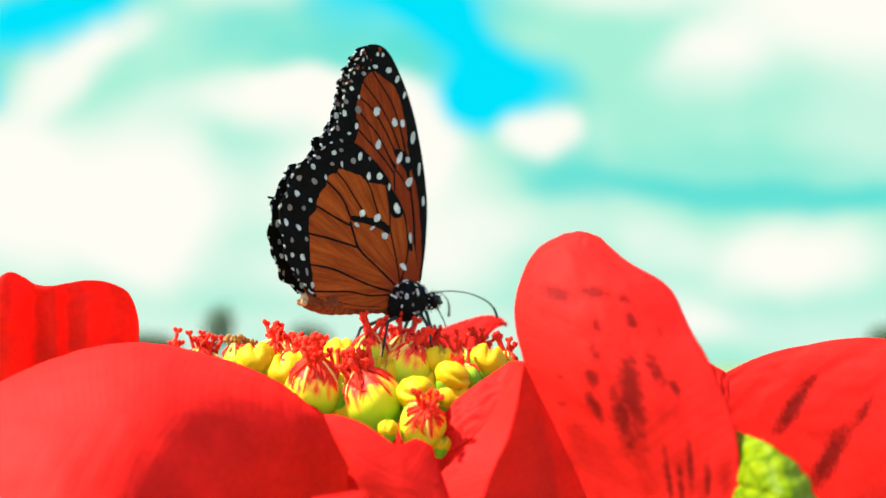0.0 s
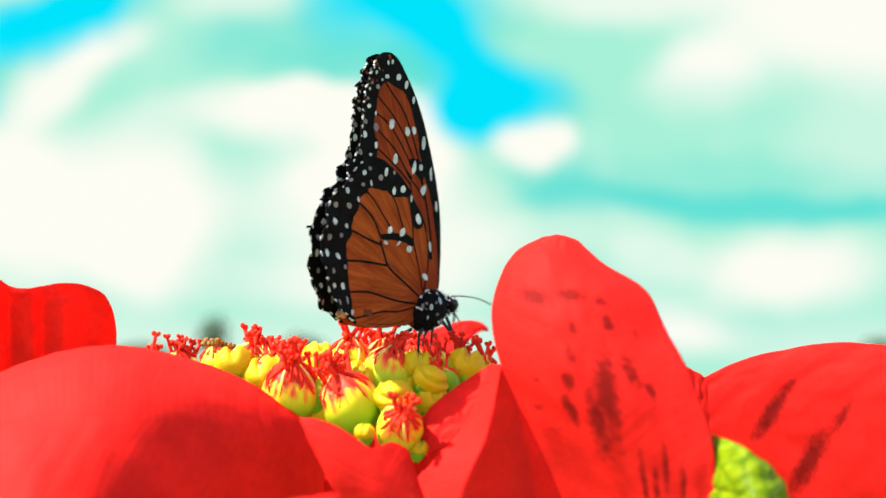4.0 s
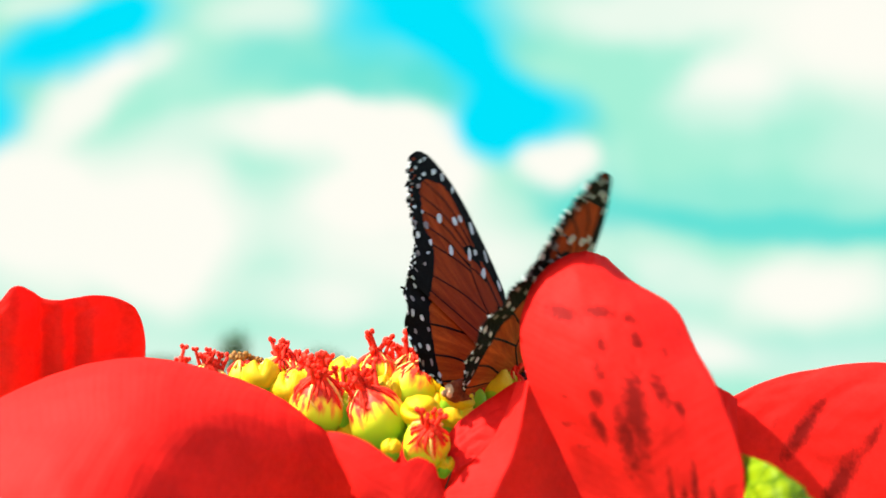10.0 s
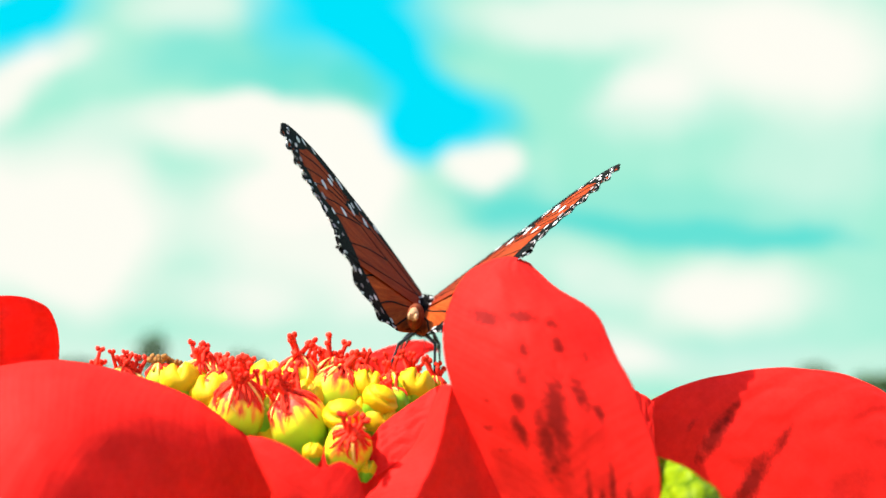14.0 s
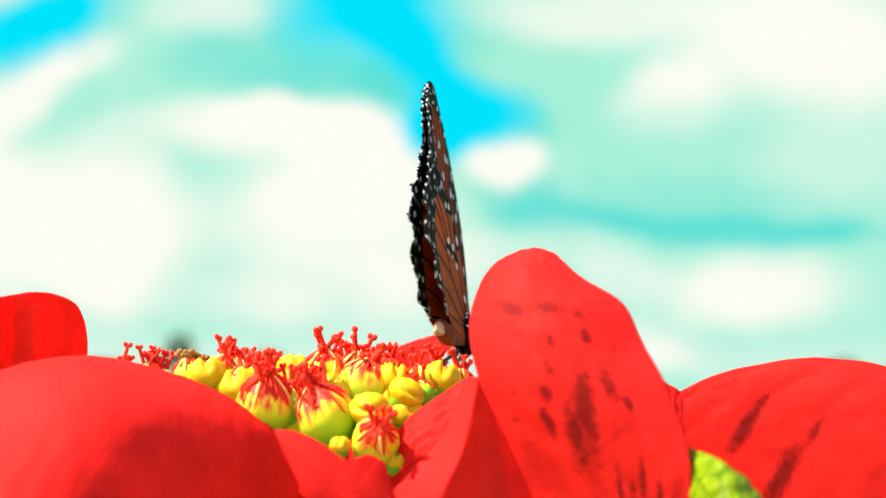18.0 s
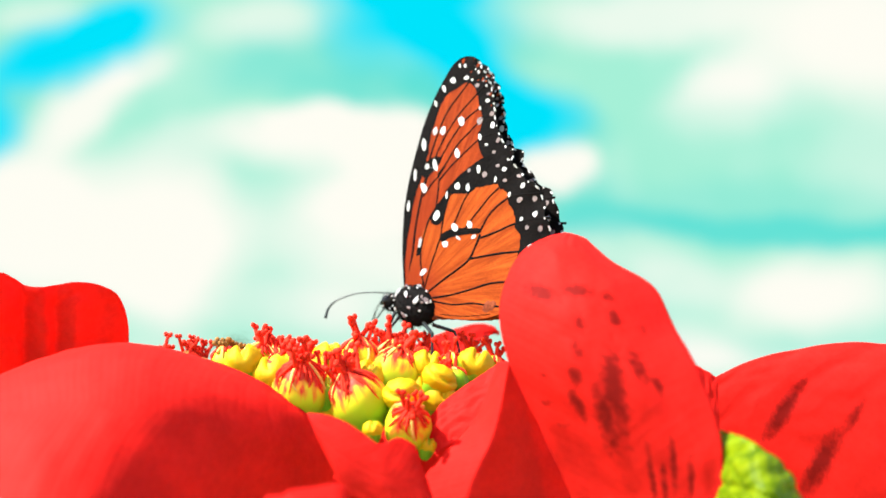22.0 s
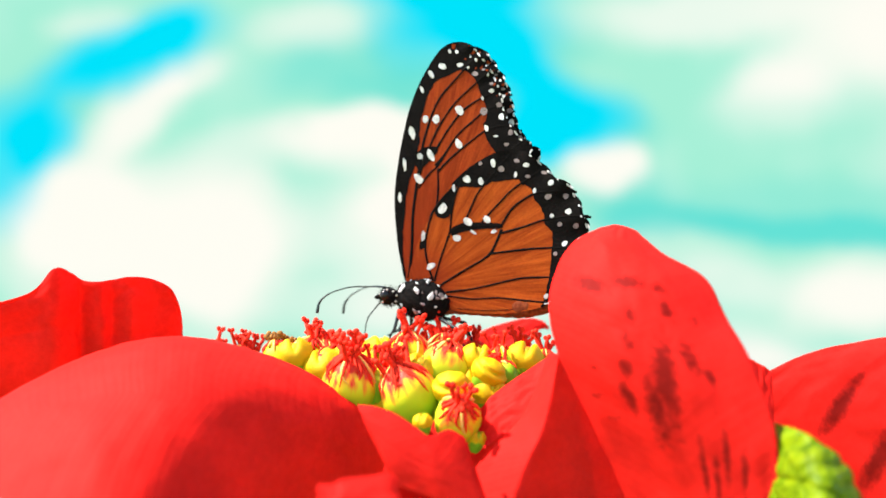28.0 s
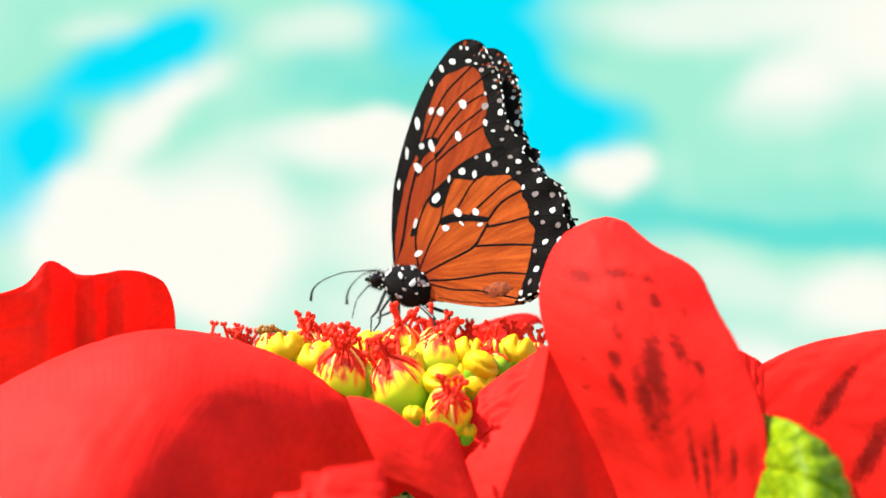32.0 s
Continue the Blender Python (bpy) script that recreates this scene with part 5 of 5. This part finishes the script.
def motions():
    """Seconds, place in mm, roll, pitch and turn in degrees, how far the left and right wings lean out, how far the forewings are drawn back, and the right one beyond that."""
    rows = [
        (0, -6.43, 173.25, 1214.05, 2.0, -10.6, 46.1, 1.6, -0.9, 8.5, 0.6),
        (0.5, -6.70, 174.11, 1213.71, -3.6, -12.2, 57.2, -2.6, 3.3, 7.8, 0.4),
        (1, -10.21, 175.35, 1215.02, -12.1, -17.7, 75.5, -5.2, 4.7, 4.9, -1.7),
        (1.5, -10.44, 175.35, 1214.59, -18.2, -16.5, 77.5, -5.2, 4.7, 10.3, -1.7),
        (2, -5.26, 175.87, 1216.77, -2.8, -26.7, 51.8, -12.5, 12.0, -0.8, 1.5),
        (2.5, 1.13, 173.94, 1212.96, -3.8, -17.3, 47.5, -2.3, 2.4, 14.8, 1.2),
        (3, 1.49, 173.94, 1213.59, -2.6, -15.1, 46.9, -2.3, 2.4, 11.0, 1.2),
        (3.5, 1.55, 173.94, 1213.39, 2.6, -18.4, 47.7, -2.3, 2.4, 7.7, 1.2),
        (5.5, -1.86, 174.95, 1213.25, 0.6, -17.3, 72.5, -2.3, 2.2, -3.4, 2.9),
        (6, 0.49, 173.75, 1213.51, -15.2, -11.4, 73.7, -4.2, 4.4, 14.1, -3.5),
        (6.5, 0.64, 174.11, 1213.39, -6.5, -13.1, 71.5, 3.1, -0.9, 16.0, -7.9),
        (7, 0.79, 174.06, 1213.37, -5.4, -11.2, 70.7, 3.5, -1.6, 14.4, -6.8),
        (7.5, 1.04, 174.00, 1213.72, -4.2, -12.1, 69.9, 3.2, -1.0, 16.0, -7.6),
        (8, 5.52, 174.55, 1213.46, -0.6, -13.2, 50.3, -5.0, 4.5, 3.7, 1.9),
        (8.5, 4.52, 174.61, 1213.93, -1.9, -13.4, 49.6, -4.7, 4.2, 7.0, 1.9),
        (9, 4.43, 173.88, 1214.32, -3.9, -9.3, 54.8, 0.4, 1.4, 12.5, -1.8),
        (9.5, 9.90, 173.94, 1214.27, -1.7, -14.2, 26.8, 1.5, -1.7, 7.7, 1.7),
        (9.6, 10.67, 175.17, 1210.24, -12.2, -12.4, 46.0, 2.5, 1.1, 23.1, 0.0),
        (9.8, 14.64, 171.91, 1208.53, 12.7, 10.7, 24.5, 57.8, 75.0, 10.7, 0.0),
        (9.9, 13.83, 172.18, 1209.02, 10.3, 0.1, 26.4, 53.4, 66.7, 5.2, 0.0),
        (10, 13.23, 174.19, 1202.13, 9.8, -9.7, 56.3, 21.0, 27.6, -8.7, 0.0),
        (10.1, 27.33, 171.68, 1205.76, -4.6, -11.6, 47.8, 3.4, 3.4, 8.9, 0.0),
        (10.5, 17.24, 173.22, 1210.47, 1.0, -9.1, 59.6, -2.5, 4.8, 14.4, 2.4),
        (11, 17.32, 173.21, 1210.69, 1.5, -8.1, 59.9, -0.0, 2.6, 15.4, 2.2),
        (11.5, 16.86, 173.12, 1210.72, 1.0, -6.0, 60.1, 1.6, 1.2, 13.2, 2.3),
        (12, 17.14, 173.25, 1211.22, -1.5, -7.9, 60.0, 0.7, 2.1, 13.8, 2.0),
        (12.5, 16.47, 173.05, 1210.79, 0.5, -6.8, 60.6, 1.4, 1.3, 12.6, 2.4),
        (13, 15.93, 173.09, 1210.74, 0.1, -6.6, 61.0, 2.2, 0.5, 12.1, 2.4),
        (13.5, 16.03, 173.02, 1210.78, 0.2, -7.0, 61.6, 1.3, 1.0, 11.9, 2.4),
        (13.7, 14.47, 170.88, 1210.61, 3.3, -7.6, 59.8, 5.2, 5.6, -0.1, 0.0),
        (13.8, 10.13, 172.67, 1211.26, 6.5, -9.7, 66.5, 16.9, 24.3, -1.9, 0.0),
        (13.9, 9.04, 171.76, 1210.14, 4.3, -5.9, 83.9, 32.7, 37.2, 0.5, 0.0),
        (14, 9.77, 177.14, 1216.11, 8.9, -19.2, 80.9, 39.3, 43.0, -14.6, 12.7),
        (14.1, 10.77, 171.57, 1209.53, 3.6, -4.4, 81.0, 13.8, 17.2, 0.7, 0.0),
        (14.2, 17.96, 170.11, 1208.54, 3.8, -13.8, 64.6, 2.4, 2.8, 0.4, 0.0),
        (14.5, 15.68, 173.79, 1210.75, -2.1, -9.8, 67.6, -1.5, 2.4, 6.9, -6.8),
        (16.5, 13.52, 173.79, 1210.57, -8.7, -4.6, 73.9, -1.5, 2.4, 9.4, -6.8),
        (17, 11.82, 173.79, 1210.59, -7.2, -6.9, 76.8, -1.5, 2.4, 9.8, -6.8),
        (17.5, 11.67, 173.09, 1210.15, -9.3, -5.7, 78.4, -1.1, 1.2, 13.3, -3.5),
        (18, 12.07, 173.09, 1211.03, -9.0, -7.2, 76.7, -1.1, 1.2, 14.2, -3.5),
        (18.4, 11.02, 171.93, 1207.82, -4.2, -1.3, 84.5, -0.1, -0.1, 0.7, 0.0),
        (18.5, 9.98, 171.40, 1209.83, -3.0, -2.8, 86.2, 3.6, 3.5, 0.4, 0.0),
        (18.6, 8.97, 171.81, 1210.49, -2.3, -4.7, 87.8, 17.8, 15.6, 0.6, 0.0),
        (18.8, 9.52, 171.25, 1211.10, -3.0, -5.6, 99.0, 37.8, 35.1, -0.8, 0.0),
        (19, 9.17, 172.31, 1210.81, -0.2, 0.7, 93.3, 0.6, 0.9, 2.3, 0.0),
        (19.5, 5.37, 171.50, 1209.98, 1.5, -6.9, 96.8, -0.3, -0.2, 1.0, 0.0),
        (20, 5.75, 176.69, 1213.76, 12.4, -22.4, 110.4, 37.1, -10.8, 8.0, -1.4),
        (20.5, 6.79, 174.70, 1212.92, 0.5, -5.4, 111.8, 1.6, 2.4, 15.0, 1.8),
        (20.6, 7.01, 174.70, 1214.29, 1.0, -2.1, 114.2, 1.6, 2.4, 17.3, 1.8),
        (20.8, 4.32, 175.84, 1212.70, 2.2, -9.2, 113.4, 2.0, 2.1, 17.0, 0.0),
        (20.9, 5.29, 171.48, 1215.77, -13.1, 0.1, 157.6, 41.0, 25.8, 0.6, 0.0),
        (21, 1.91, 173.49, 1214.58, -8.8, -32.5, 129.8, 54.3, 26.9, -0.2, 9.5),
        (21.1, 2.20, 170.57, 1213.78, -16.9, -14.2, 131.9, 74.9, 55.1, -4.3, -0.8),
        (21.2, 2.55, 170.20, 1213.85, -14.0, -18.6, 128.7, 72.5, 56.8, -5.7, -1.6),
        (21.3, 0.52, 170.26, 1212.42, -13.2, -19.0, 137.0, 50.6, 32.7, -4.9, -2.4),
        (21.5, 1.10, 174.70, 1215.60, 13.6, -9.6, 134.7, 1.6, 2.4, 13.1, 1.8),
        (22, -3.22, 174.70, 1214.41, 3.5, -17.0, 138.3, 1.6, 2.4, 12.1, 1.8),
        (22.5, -4.61, 174.70, 1216.44, 7.3, -7.0, 147.5, 1.6, 2.4, 10.9, 1.8),
        (22.7, -3.42, 174.70, 1218.01, 16.3, -7.3, 149.9, 1.6, 2.4, 11.5, 1.8),
        (22.8, -2.70, 171.54, 1217.38, 23.1, 2.4, 153.1, 0.0, 0.7, 6.3, -1.1),
        (22.9, -5.70, 173.77, 1217.89, 25.7, -12.2, 147.4, 0.1, 1.5, -0.1, -0.9),
        (23, -3.18, 170.24, 1215.76, -19.6, -15.7, 175.0, 86.2, 70.1, -16.0, -0.7),
        (23.1, -3.29, 169.90, 1215.71, -24.9, -21.6, 164.6, 74.7, 54.8, -26.5, -0.4),
        (23.2, -4.00, 169.46, 1215.69, -28.4, -24.4, 159.8, 66.3, 43.5, -31.4, -0.2),
        (23.3, -5.60, 170.72, 1213.42, -9.9, -14.5, 169.3, 41.2, 29.3, -8.7, 0.0),
        (23.5, -8.19, 172.13, 1214.01, 6.0, -25.4, 161.1, -1.3, 0.8, 13.3, -9.1),
        (24, -9.92, 171.81, 1215.67, 2.9, -25.6, 163.0, -1.9, 2.5, 15.1, -9.0),
        (24.5, -10.32, 171.68, 1215.73, 1.8, -20.9, 164.7, -1.9, 2.5, 13.7, -6.9),
        (25, -7.45, 171.74, 1214.27, -1.3, -18.8, 183.0, 0.3, -0.8, 10.2, -0.6),
        (25.5, -5.99, 172.30, 1213.98, -7.2, -17.2, 196.0, 6.0, -6.3, 12.2, -0.4),
        (26, -6.97, 172.43, 1213.90, -5.7, -6.5, 201.3, 5.4, -5.8, 13.4, -0.4),
        (26.5, -4.97, 172.43, 1213.90, -13.7, -16.5, 201.3, 19.4, -5.8, 13.4, -0.4),
        (28.5, -12.92, 171.22, 1214.29, -6.5, -11.4, 165.2, -1.7, 1.7, 13.4, -3.0),
        (29, -13.47, 171.19, 1214.46, -7.8, -8.9, 165.5, -2.0, 2.3, 12.2, -2.9),
        (29.5, -14.33, 170.54, 1214.15, -0.9, -5.9, 166.7, 0.2, -0.7, 1.8, -3.9),
        (30, -14.61, 171.40, 1214.39, -5.8, -3.5, 166.3, -2.1, 1.6, 1.8, -5.1),
        (30.5, -14.73, 171.20, 1214.49, -5.8, -2.2, 166.8, -1.9, 1.4, 1.6, -6.5),
        (31, -15.17, 170.09, 1214.21, -1.7, -0.8, 168.4, 1.3, -1.8, 2.3, -7.6),
        (31.3, -10.68, 168.57, 1214.39, -15.4, -10.1, 163.9, 35.0, 15.8, -2.4, -4.5),
        (31.5, -10.84, 168.05, 1213.94, -16.2, -20.0, 155.7, 30.1, 13.7, -2.1, -2.0),
        (32, -12.48, 173.72, 1215.84, -3.9, -20.6, 159.3, -2.0, 4.9, 13.9, -4.2),
    ]
    walk(butterfly, [(t, pose(x * MM, y * MM, z * MM, rx, ry, rz)) for t, x, y, z, rx, ry, rz, _, _, _, _ in rows])
    for ob, side, gap, which in ((fore_left, 1, 0.22, 7), (fore_right, -1, 0.22, 8), (hind_left, 1, 0.6, 7), (hind_right, -1, 0.6, 8)):
        walk(ob, [(r[0], pose(0, side * gap * MM, 0, -side * r[which], 0, 0) @ pose(0, 0, 0, 0, r[9] + (r[10] if ob is fore_right else 0) if ob in (fore_left, fore_right) else 0, 0)) for r in rows])
    for ob, hinge, still, gain in ((abdomen, Vector((-5, 0, -2)), -5, 0.95), (feelers[0], Vector((6.6, -0.5, -1.5)), 0, 1.6), (feelers[1], Vector((6.6, 0.5, -1.5)), 0, 1.75)):
        walk(ob, [(r[0], Matrix.Translation(hinge * MM) @ pose(0, 0, 0, 0, max(0, still - r[5]) * gain, 0) @ Matrix.Translation(hinge * -MM)) for r in rows])


motions()
